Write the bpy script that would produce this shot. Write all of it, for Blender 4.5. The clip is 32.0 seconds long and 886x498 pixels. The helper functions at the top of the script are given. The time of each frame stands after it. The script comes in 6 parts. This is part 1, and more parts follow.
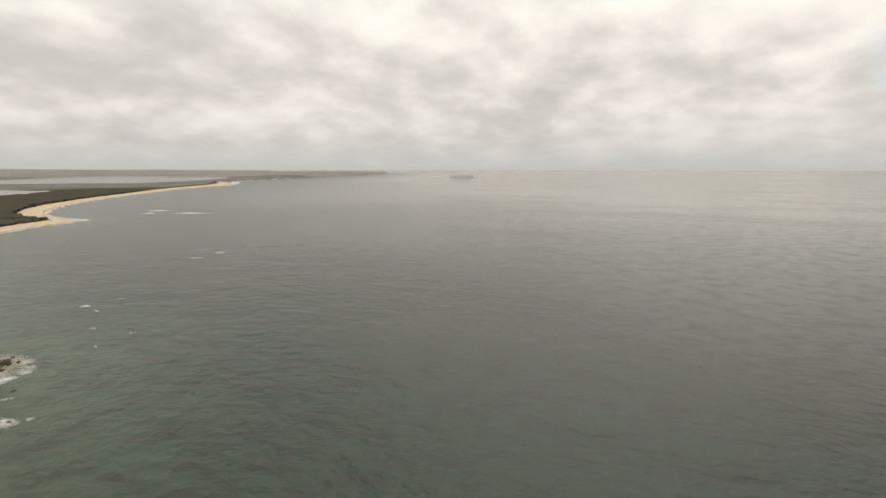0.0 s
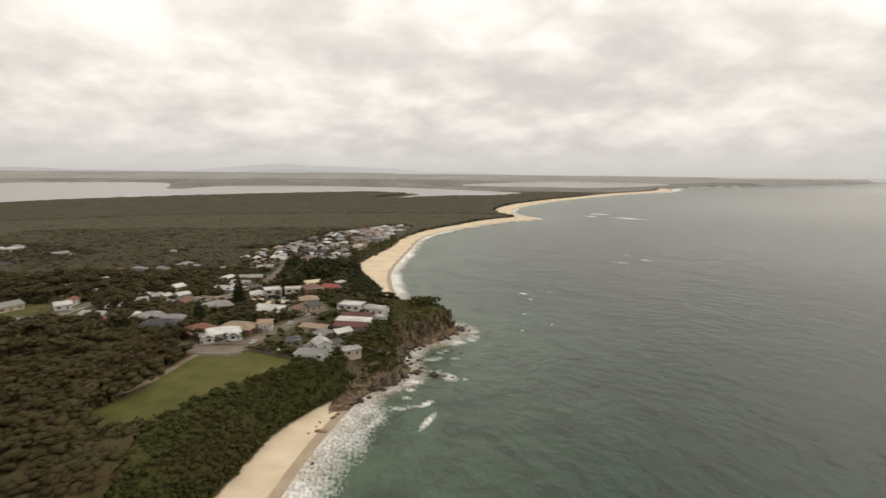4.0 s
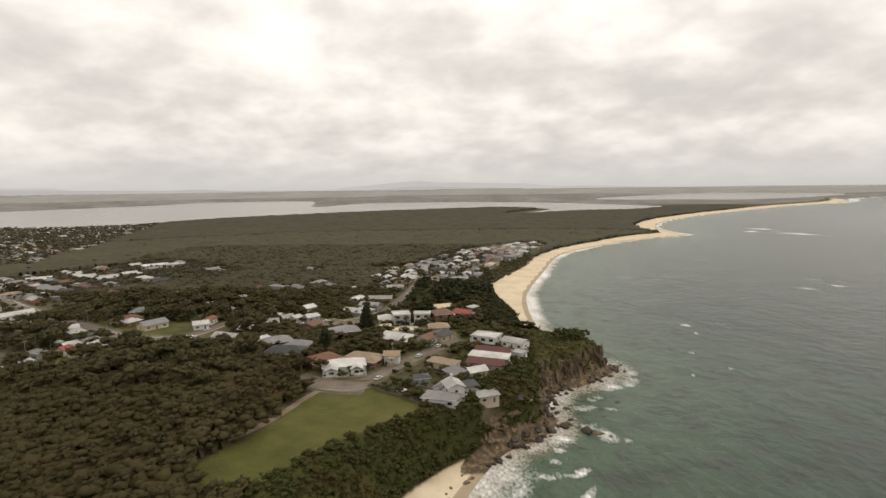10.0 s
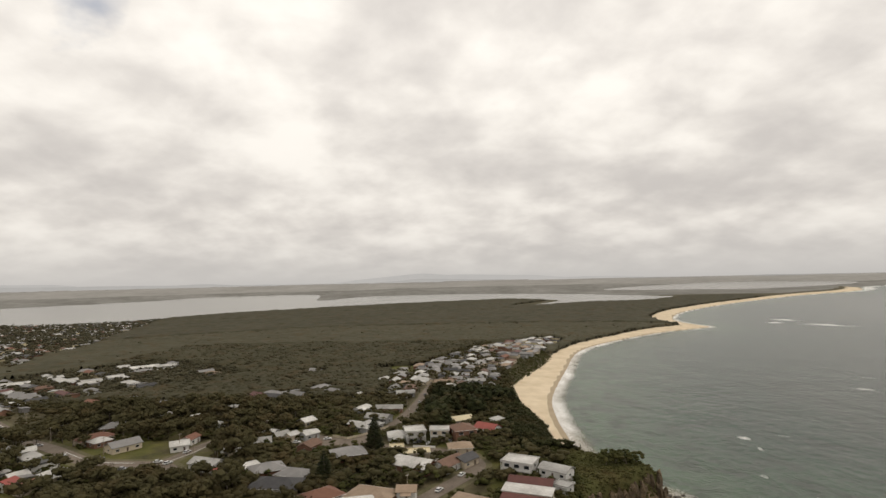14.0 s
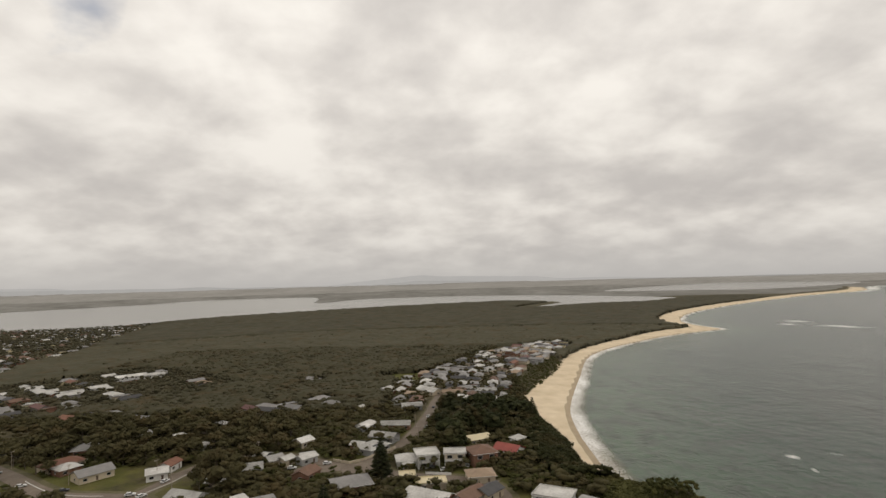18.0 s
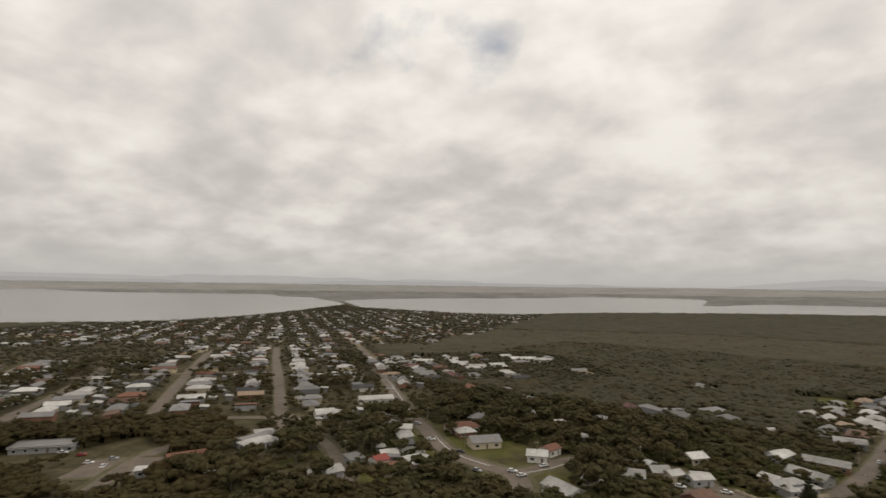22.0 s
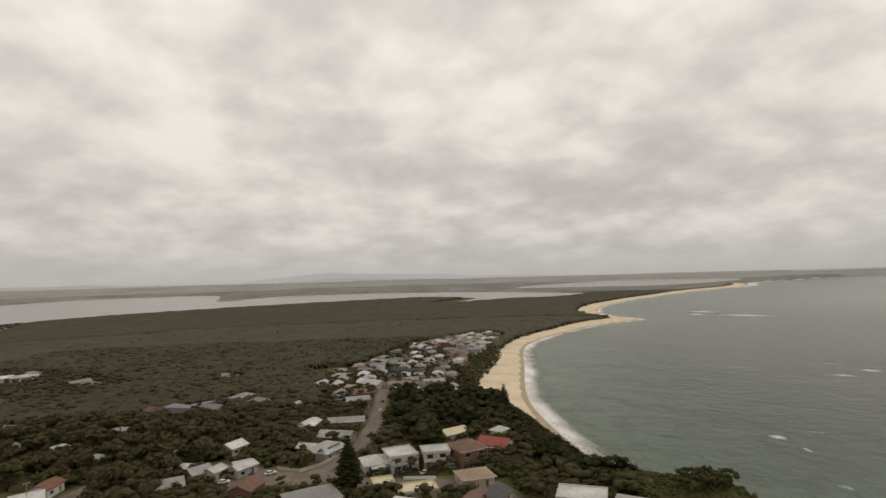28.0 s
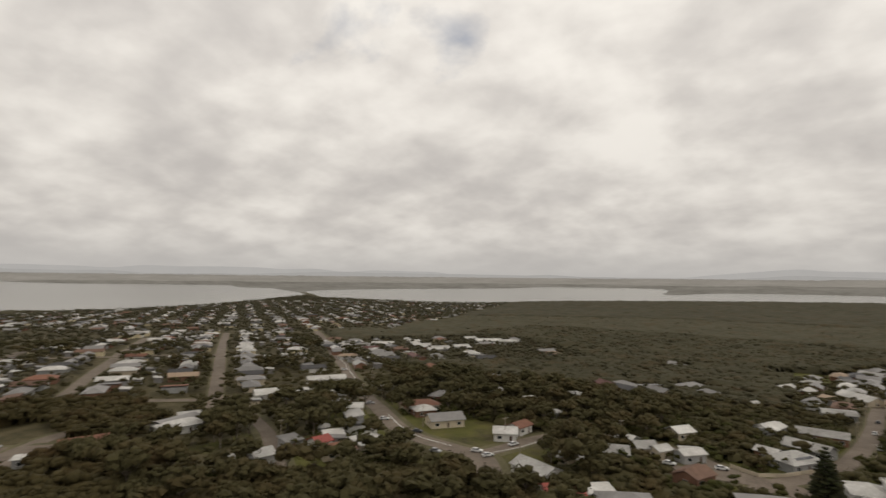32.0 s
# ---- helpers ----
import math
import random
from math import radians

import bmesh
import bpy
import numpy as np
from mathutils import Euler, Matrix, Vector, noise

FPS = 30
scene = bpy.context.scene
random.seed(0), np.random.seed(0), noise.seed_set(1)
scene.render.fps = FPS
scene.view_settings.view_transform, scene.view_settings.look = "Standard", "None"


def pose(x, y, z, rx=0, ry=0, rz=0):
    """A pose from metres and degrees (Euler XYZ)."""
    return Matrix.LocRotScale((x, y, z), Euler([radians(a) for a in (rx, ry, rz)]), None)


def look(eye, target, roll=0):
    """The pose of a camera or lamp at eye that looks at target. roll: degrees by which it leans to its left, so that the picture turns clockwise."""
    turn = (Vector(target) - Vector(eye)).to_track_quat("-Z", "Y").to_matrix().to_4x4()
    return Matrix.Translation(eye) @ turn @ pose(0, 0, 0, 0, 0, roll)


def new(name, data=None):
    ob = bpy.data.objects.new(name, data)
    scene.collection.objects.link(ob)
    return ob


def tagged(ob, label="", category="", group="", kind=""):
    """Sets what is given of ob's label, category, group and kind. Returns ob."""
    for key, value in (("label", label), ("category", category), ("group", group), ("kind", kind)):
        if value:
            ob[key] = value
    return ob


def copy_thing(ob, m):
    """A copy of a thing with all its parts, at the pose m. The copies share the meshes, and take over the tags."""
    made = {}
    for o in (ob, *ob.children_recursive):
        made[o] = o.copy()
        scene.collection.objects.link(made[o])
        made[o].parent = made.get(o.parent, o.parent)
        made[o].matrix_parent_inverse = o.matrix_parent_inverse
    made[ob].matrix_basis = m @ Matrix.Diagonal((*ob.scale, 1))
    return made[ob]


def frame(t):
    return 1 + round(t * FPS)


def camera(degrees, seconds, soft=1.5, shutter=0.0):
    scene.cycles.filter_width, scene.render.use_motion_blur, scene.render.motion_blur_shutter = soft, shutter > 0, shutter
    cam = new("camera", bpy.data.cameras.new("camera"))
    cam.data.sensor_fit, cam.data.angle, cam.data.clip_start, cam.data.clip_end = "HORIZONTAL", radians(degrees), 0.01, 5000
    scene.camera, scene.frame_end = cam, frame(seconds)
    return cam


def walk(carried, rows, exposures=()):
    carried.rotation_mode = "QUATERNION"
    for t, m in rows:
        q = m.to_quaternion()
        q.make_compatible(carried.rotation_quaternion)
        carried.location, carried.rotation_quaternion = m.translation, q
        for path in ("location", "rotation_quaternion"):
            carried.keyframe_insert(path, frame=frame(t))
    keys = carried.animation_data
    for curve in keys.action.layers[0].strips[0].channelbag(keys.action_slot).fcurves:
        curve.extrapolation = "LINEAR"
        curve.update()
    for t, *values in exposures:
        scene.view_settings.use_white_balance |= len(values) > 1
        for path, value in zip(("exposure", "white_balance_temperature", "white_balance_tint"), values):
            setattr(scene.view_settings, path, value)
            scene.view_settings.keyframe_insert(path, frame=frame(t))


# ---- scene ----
SOFT = 1.5
EXPOSURES = [(0, 0.18), (3, 0.31), (13, 0.33), (14, 0.15), (17, 0.02), (20, -0.08), (23, -0.06), (25, -0.06), (29, -0.13), (32, -0.08)]
cam = camera(78.47, 32.0, soft=SOFT, shutter=0.3)
PATH = [
    (0, (-8.46, -66.63, 104.18), (75.07, -13.61, 89.64), 0.08),
    (0.5, (-5.84, -67.97, 104.12), (72.87, -7.97, 89.78), 0.17),
    (1, (-3.55, -69.11, 104.26), (62.44, 4.65, 89.97), 0.16),
    (1.5, (-1.57, -69.84, 104.96), (51.01, 14.02, 90.74), 0.43),
    (2, (0.04, -70.07, 105.56), (43.50, 18.86, 91.32), 0.55),
    (2.5, (1.58, -69.74, 105.60), (41.63, 20.79, 91.45), 0.47),
    (3, (2.89, -68.74, 105.48), (40.81, 22.73, 91.48), 0.35),
    (3.5, (4.23, -66.82, 105.49), (36.85, 26.70, 91.73), 0.51),
    (4, (5.37, -63.96, 105.73), (28.51, 32.35, 91.97), 0.50),
    (4.5, (6.55, -60.40, 106.14), (15.64, 38.22, 92.29), 0.77),
    (6.5, (7.52, -45.07, 105.27), (6.56, 54.09, 92.32), 0.28),
    (7, (7.46, -41.81, 105.08), (6.36, 57.37, 92.39), 0.29),
    (8, (7.23, -35.73, 105.24), (6.55, 63.53, 93.06), -0.03),
    (9, (6.00, -28.50, 104.90), (5.82, 70.83, 93.36), -0.39),
    (10, (4.79, -19.40, 104.62), (4.65, 80.00, 93.67), -0.78),
    (11, (2.63, -9.76, 104.69), (2.63, 89.67, 94.06), -1.04),
    (12, (0.01, 0.00, 104.69), (0.01, 99.48, 94.50), -1.19),
    (13, (-1.36, 10.09, 105.39), (-1.89, 109.59, 95.38), -1.43),
    (13.5, (-2.20, 15.61, 106.08), (-2.74, 115.60, 107.23), -1.49),
    (14, (-3.26, 20.99, 106.32), (-4.01, 120.81, 112.26), -1.36),
    (14.5, (-4.50, 26.08, 106.49), (-5.34, 125.90, 112.43), -1.35),
    (16.5, (-8.76, 44.64, 106.60), (-10.66, 144.44, 112.68), -1.37),
    (17, (-9.96, 49.23, 106.63), (-12.11, 149.01, 112.82), -1.46),
    (18, (-12.01, 58.37, 106.58), (-12.36, 158.18, 112.85), -1.63),
    (19, (-14.20, 67.88, 105.24), (-18.17, 167.60, 111.56), -1.67),
    (19.5, (-15.46, 72.69, 104.23), (-22.88, 172.21, 110.69), -1.76),
    (20, (-16.94, 77.49, 103.30), (-28.44, 176.60, 110.09), -1.61),
    (20.5, (-18.80, 81.77, 102.16), (-41.27, 178.95, 109.32), -1.17),
    (21, (-20.42, 85.33, 100.92), (-60.98, 176.44, 108.23), -0.44),
    (21.5, (-21.34, 88.30, 100.03), (-75.40, 172.12, 107.11), 0.22),
    (22, (-22.14, 90.04, 99.33), (-85.11, 167.43, 106.14), 0.70),
    (22.5, (-22.69, 91.02, 98.19), (-94.77, 160.04, 104.56), 1.20),
    (23, (-23.61, 91.79, 97.42), (-99.56, 156.56, 103.54), 1.19),
    (23.5, (-24.84, 93.49, 96.96), (-104.36, 153.85, 102.68), 1.15),
    (24, (-26.34, 95.81, 96.33), (-108.85, 152.06, 101.66), 0.92),
    (24.5, (-27.91, 98.48, 95.66), (-101.02, 166.46, 101.35), 0.02),
    (26.5, (-38.57, 108.33, 93.35), (-5.96, 202.73, 98.34), -2.06),
    (27, (-39.40, 110.05, 92.72), (-11.13, 205.83, 98.00), -2.03),
    (27.5, (-40.17, 111.34, 91.88), (-18.03, 208.69, 97.66), -1.81),
    (28, (-40.62, 112.28, 91.12), (-24.36, 210.78, 96.85), -1.66),
    (28.5, (-40.82, 113.62, 89.94), (-32.54, 213.10, 95.76), -1.47),
    (29, (-41.06, 115.45, 88.88), (-40.33, 215.28, 94.69), -1.37),
    (29.5, (-41.33, 117.77, 88.03), (-49.20, 217.28, 94.02), -1.12),
    (30, (-41.56, 120.03, 87.24), (-59.50, 218.21, 93.35), -0.84),
    (30.5, (-41.80, 121.18, 86.57), (-67.58, 217.61, 92.59), -0.41),
    (31, (-42.09, 121.88, 85.71), (-76.08, 215.73, 91.75), -0.08),
    (31.5, (-42.14, 122.01, 84.71), (-86.25, 211.57, 90.43), 0.24),
    (32, (-41.80, 121.95, 83.06), (-99.76, 203.25, 88.64), 0.57),
]
walk(cam, [(t, look(eye, target, roll)) for t, eye, target, roll in PATH], EXPOSURES)

# ---- world and sun ----
SUN_AZ, SUN_EL = radians(70), radians(48)      # east of the view's first line, behind thin cloud


def nodes_of(tree):
    tree.nodes.clear()
    def add(kind, x=0, **values):
        n = tree.nodes.new(kind)
        for key, value in values.items():
            if key in n.inputs:
                n.inputs[key].default_value = value
        return n
    return add, tree.links.new


def build_world():
    world = bpy.data.worlds.new("sky")
    scene.world = world
    world.use_nodes = True
    add, link = nodes_of(world.node_tree)
    out = add("ShaderNodeOutputWorld")
    bg = add("ShaderNodeBackground", Strength=1.0)
    sky = add("ShaderNodeTexSky")
    sky.sky_type, sky.sun_disc = "NISHITA", False
    sky.sun_elevation, sky.sun_rotation = SUN_EL, SUN_AZ
    clear = add("ShaderNodeVectorMath"); clear.operation = "SCALE"; clear.inputs["Scale"].default_value = 0.085
    link(sky.outputs[0], clear.inputs[0])
    tc = add("ShaderNodeTexCoord")
    sep = add("ShaderNodeSeparateXYZ"); link(tc.outputs["Generated"], sep.inputs[0])
    # cloud layer seen on a flat sheet above, drawn together towards the horizon
    up = add("ShaderNodeMath"); up.operation = "MAXIMUM"; up.inputs[1].default_value = 0.0; link(sep.outputs[2], up.inputs[0])
    lift = add("ShaderNodeMath"); lift.operation = "ADD"; lift.inputs[1].default_value = 0.36; link(up.outputs[0], lift.inputs[0])
    def over(o):
        d = add("ShaderNodeMath"); d.operation = "DIVIDE"; link(o, d.inputs[0]); link(lift.outputs[0], d.inputs[1]); return d.outputs[0]
    flat = add("ShaderNodeCombineXYZ"); link(over(sep.outputs[0]), flat.inputs[0]); link(over(sep.outputs[1]), flat.inputs[1])
    def cloud(scale, detail, rough, offset, bend=0.1):
        mp = add("ShaderNodeMapping"); mp.inputs["Location"].default_value = offset; link(flat.outputs[0], mp.inputs[0])
        n = add("ShaderNodeTexNoise", Scale=scale, Detail=detail, Roughness=rough, Distortion=bend); link(mp.outputs[0], n.inputs["Vector"]); return n.outputs[0]
    big, small, gap = cloud(2.1, 4, 0.48, (3.1, 1.7, 0)), cloud(5.2, 6, 0.5, (7.3, 2.2, 0), 0.12), cloud(1.7, 6, 0.6, (1.2, 9.4, 0))
    mix = add("ShaderNodeMath"); mix.operation = "MULTIPLY_ADD"; mix.inputs[1].default_value = 0.48; link(small, mix.inputs[0])
    b2 = add("ShaderNodeMath"); b2.operation = "MULTIPLY"; b2.inputs[1].default_value = 0.52; link(big, b2.inputs[0]); link(b2.outputs[0], mix.inputs[2])
    # heavier banks and thinner, brighter places: azimuth, elevation, reach, weight
    body = mix.outputs[0]
    for az, el, wide, weight in ((-72, 20, 0.20, -0.05), (-62, 13, 0.13, -0.06), (-38, 14, 0.16, 0.04), (-80, 7, 0.3, -0.05), (-18, 19, 0.26, 0.06), (-5, 8, 0.14, 0.05),
                                 (-30, 8, 0.18, -0.03), (18, 9, 0.20, -0.05), (32, 6, 0.16, -0.05), (40, 17, 0.22, 0.06), (60, 8, 0.22, -0.04), (84, 22, 0.4, 0.10), (95, 10, 0.22, -0.02)):
        a, e_ = radians(az), radians(el)
        far = add("ShaderNodeVectorMath"); far.operation = "DISTANCE"; link(tc.outputs["Generated"], far.inputs[0])
        far.inputs[1].default_value = (math.sin(a) * math.cos(e_), math.cos(a) * math.cos(e_), math.sin(e_))
        bank = add("ShaderNodeMapRange"); bank.interpolation_type = "SMOOTHSTEP"; link(far.outputs["Value"], bank.inputs[0])
        for k, v in zip((1, 2, 3, 4), (0.0, wide, weight, 0.0)):
            bank.inputs[k].default_value = v
        s_ = add("ShaderNodeMath"); s_.operation = "ADD"; link(bank.outputs[0], s_.inputs[0]); link(body, s_.inputs[1]); body = s_.outputs[0]
    ramp = add("ShaderNodeValToRGB"); link(body, ramp.inputs[0])
    r = ramp.color_ramp
    r.interpolation = "B_SPLINE"
    r.elements[0].position, r.elements[0].color = 0.36, (0.535, 0.502, 0.472, 1)
    r.elements[1].position, r.elements[1].color = 0.63, (0.87, 0.825, 0.76, 1)
    e = r.elements.new(0.46); e.color = (0.645, 0.606, 0.563, 1)
    e = r.elements.new(0.54); e.color = (0.745, 0.702, 0.648, 1)
    # two thin places in the cloud let the clear sky through
    thin = None
    for az, el, wide in ((-42, 27, 0.2), (-33, 24, 0.12), (75, 18, 0.12), (96, 7, 0.10), (-12, 40, 0.2)):
        a, e_ = radians(az), radians(el)
        far = add("ShaderNodeVectorMath"); far.operation = "DISTANCE"; link(tc.outputs["Generated"], far.inputs[0])
        far.inputs[1].default_value = (math.sin(a) * math.cos(e_), math.cos(a) * math.cos(e_), math.sin(e_))
        near = add("ShaderNodeMapRange"); link(far.outputs["Value"], near.inputs[0])
        for k, v in zip((1, 2, 3, 4), (0.0, wide, 0.30, 0.0)):
            near.inputs[k].default_value = v
        s_ = add("ShaderNodeMath"); s_.operation = "ADD"; link(near.outputs[0], s_.inputs[0])
        link(gap if thin is None else thin, s_.inputs[1]); thin = s_.outputs[0]
    hole = add("ShaderNodeMapRange"); link(thin, hole.inputs[0])
    for k, v in zip((1, 2, 3, 4), (0.66, 0.86, 0.0, 0.7)):
        hole.inputs[k].default_value = v
    cov = add("ShaderNodeMix"); cov.data_type = "RGBA"; link(hole.outputs[0], cov.inputs[0]); link(ramp.outputs[0], cov.inputs[6]); link(clear.outputs[0], cov.inputs[7])
    # thinner cloud higher up lets more light through
    bright = add("ShaderNodeMapRange"); link(sep.outputs[2], bright.inputs[0])
    for k, v in zip((1, 2, 3, 4), (0.10, 0.42, 0.97, 1.17)):
        bright.inputs[k].default_value = v
    lit = add("ShaderNodeVectorMath"); lit.operation = "SCALE"; link(cov.outputs[2], lit.inputs[0]); link(bright.outputs[0], lit.inputs["Scale"])
    # mist over the horizon
    low = add("ShaderNodeMapRange"); link(sep.outputs[2], low.inputs[0])
    for k, v in zip((1, 2, 3, 4), (0.0, 0.115, 1.0, 0.0)):
        low.inputs[k].default_value = v
    lowp = add("ShaderNodeMath"); lowp.operation = "POWER"; lowp.inputs[1].default_value = 1.6; link(low.outputs[0], lowp.inputs[0])
    mist = add("ShaderNodeMix"); mist.data_type = "RGBA"; mist.inputs[7].default_value = (0.49, 0.469, 0.445, 1)
    link(lowp.outputs[0], mist.inputs[0]); link(lit.outputs[0], mist.inputs[6])
    link(mist.outputs[2], bg.inputs[0]); link(bg.outputs[0], out.inputs[0])


build_world()
sun_data = bpy.data.lights.new("sun", "SUN")
sun_data.energy, sun_data.angle, sun_data.color = 0.7, radians(45), (1.0, 0.93, 0.84)
sun = new("sun", sun_data)
sun_way = Vector((math.sin(SUN_AZ) * math.cos(SUN_EL), math.cos(SUN_AZ) * math.cos(SUN_EL), math.sin(SUN_EL)))
sun.matrix_world = look(sun_way * 400, (0, 0, 0))

# ---- materials ----
def material(name, colors, rough=0.8, scale=0.3, fine=None, bump=0.0, bump_scale=None, metal=0.0, spread=0.0, spec=0.3):
    """Mottled material at real-world size: colors from noise at two scales; spread: value change from object to object."""
    m = bpy.data.materials.new(name)
    m.use_nodes = True
    add, link = nodes_of(m.node_tree)
    out, bsdf = add("ShaderNodeOutputMaterial"), add("ShaderNodeBsdfPrincipled", Roughness=rough, Metallic=metal)
    bsdf.inputs["Specular IOR Level"].default_value = spec
    link(bsdf.outputs[0], out.inputs[0])
    geo = add("ShaderNodeNewGeometry")
    n1 = add("ShaderNodeTexNoise", Scale=scale, Detail=4, Roughness=0.6); link(geo.outputs["Position"], n1.inputs["Vector"])
    n2 = add("ShaderNodeTexNoise", Scale=fine or scale * 9, Detail=3, Roughness=0.6); link(geo.outputs["Position"], n2.inputs["Vector"])
    s = add("ShaderNodeMath"); s.operation = "MULTIPLY_ADD"; s.inputs[1].default_value = 0.45; link(n2.outputs[0], s.inputs[0])
    h = add("ShaderNodeMath"); h.operation = "MULTIPLY"; h.inputs[1].default_value = 0.55; link(n1.outputs[0], h.inputs[0]); link(h.outputs[0], s.inputs[2])
    ramp = add("ShaderNodeValToRGB"); link(s.outputs[0], ramp.inputs[0])
    els = ramp.color_ramp.elements
    while len(els) < len(colors):
        els.new(0.5)
    for i, c in enumerate(colors):
        els[i].position, els[i].color = 0.36 + 0.28 * i / max(1, len(colors) - 1), (*c, 1)
    last = ramp.outputs[0]
    if spread:
        info = add("ShaderNodeObjectInfo")
        mr = add("ShaderNodeMapRange"); link(info.outputs["Random"], mr.inputs[0])
        mr.inputs[3].default_value, mr.inputs[4].default_value = 1 - spread, 1 + spread
        hs = add("ShaderNodeHueSaturation"); link(mr.outputs[0], hs.inputs["Value"]); link(last, hs.inputs["Color"]); last = hs.outputs[0]
    link(last, bsdf.inputs["Base Color"])
    if bump:
        n3 = add("ShaderNodeTexNoise", Scale=bump_scale or scale * 5, Detail=4); link(geo.outputs["Position"], n3.inputs["Vector"])
        b = add("ShaderNodeBump", Strength=1.0, Distance=bump); link(n3.outputs[0], b.inputs["Height"]); link(b.outputs[0], bsdf.inputs["Normal"])
    return m


def ground_material():
    """Sand, grass and wooded soil by the ground's own marks, broken up by noise."""
    m = bpy.data.materials.new("ground")
    m.use_nodes = True
    add, link = nodes_of(m.node_tree)
    out, bsdf = add("ShaderNodeOutputMaterial"), add("ShaderNodeBsdfPrincipled", Roughness=0.9)
    bsdf.inputs["Specular IOR Level"].default_value = 0.15
    link(bsdf.outputs[0], out.inputs[0])
    geo = add("ShaderNodeNewGeometry")
    def noise_at(scale, detail=5):
        n = add("ShaderNodeTexNoise", Scale=scale, Detail=detail, Roughness=0.6); link(geo.outputs["Position"], n.inputs["Vector"]); return n.outputs[0]
    def ramp(src, *stops):
        r = add("ShaderNodeValToRGB"); link(src, r.inputs[0])
        while len(r.color_ramp.elements) < len(stops):
            r.color_ramp.elements.new(0.5)
        for e, (p, c) in zip(r.color_ramp.elements, stops):
            e.position, e.color = p, (*c, 1)
        return r.outputs[0]
    def blend(fac, a, b):
        x = add("ShaderNodeMix"); x.data_type = "RGBA"; link(fac, x.inputs[0]); link(a, x.inputs[6]); link(b, x.inputs[7]); return x.outputs[2]
    def mark(name, wobble=0.25, scale=0.15, lo=0.42, hi=0.58):
        a = add("ShaderNodeAttribute"); a.attribute_name = name
        s = add("ShaderNodeMath"); s.operation = "MULTIPLY_ADD"; link(noise_at(scale), s.inputs[0]); s.inputs[1].default_value = wobble * 2
        o = add("ShaderNodeMath"); o.operation = "SUBTRACT"; o.inputs[1].default_value = wobble; link(a.outputs["Fac"], o.inputs[0]); link(o.outputs[0], s.inputs[2])
        r = add("ShaderNodeMapRange"); link(s.outputs[0], r.inputs[0]); r.inputs[1].default_value, r.inputs[2].default_value = lo, hi
        return r.outputs[0]
    wood = ramp(noise_at(0.12), (0.3, (0.040, 0.036, 0.018)), (0.5, (0.070, 0.060, 0.030)), (0.7, (0.115, 0.095, 0.055)))
    grass = ramp(noise_at(0.09), (0.3, (0.062, 0.066, 0.016)), (0.55, (0.092, 0.090, 0.024)), (0.75, (0.125, 0.108, 0.038)))
    sand = ramp(noise_at(0.05), (0.3, (0.53, 0.43, 0.29)), (0.6, (0.66, 0.55, 0.395)), (0.8, (0.72, 0.63, 0.48)))
    wet = ramp(noise_at(0.08), (0.3, (0.33, 0.265, 0.18)), (0.7, (0.42, 0.34, 0.235)))
    rock = ramp(noise_at(0.35, 7), (0.3, (0.045, 0.034, 0.022)), (0.5, (0.115, 0.085, 0.053)), (0.7, (0.26, 0.19, 0.118)))
    col = blend(mark("grass"), wood, grass)
    col = blend(mark("sand"), col, sand)
    col = blend(mark("wet", 0.1), col, wet)
    col = blend(mark("rock", 0.3, 0.2), col, rock)
    link(col, bsdf.inputs["Base Color"])
    b = add("ShaderNodeBump", Strength=0.8, Distance=0.5); link(noise_at(0.6, 6), b.inputs["Height"]); link(b.outputs[0], bsdf.inputs["Normal"])
    return m


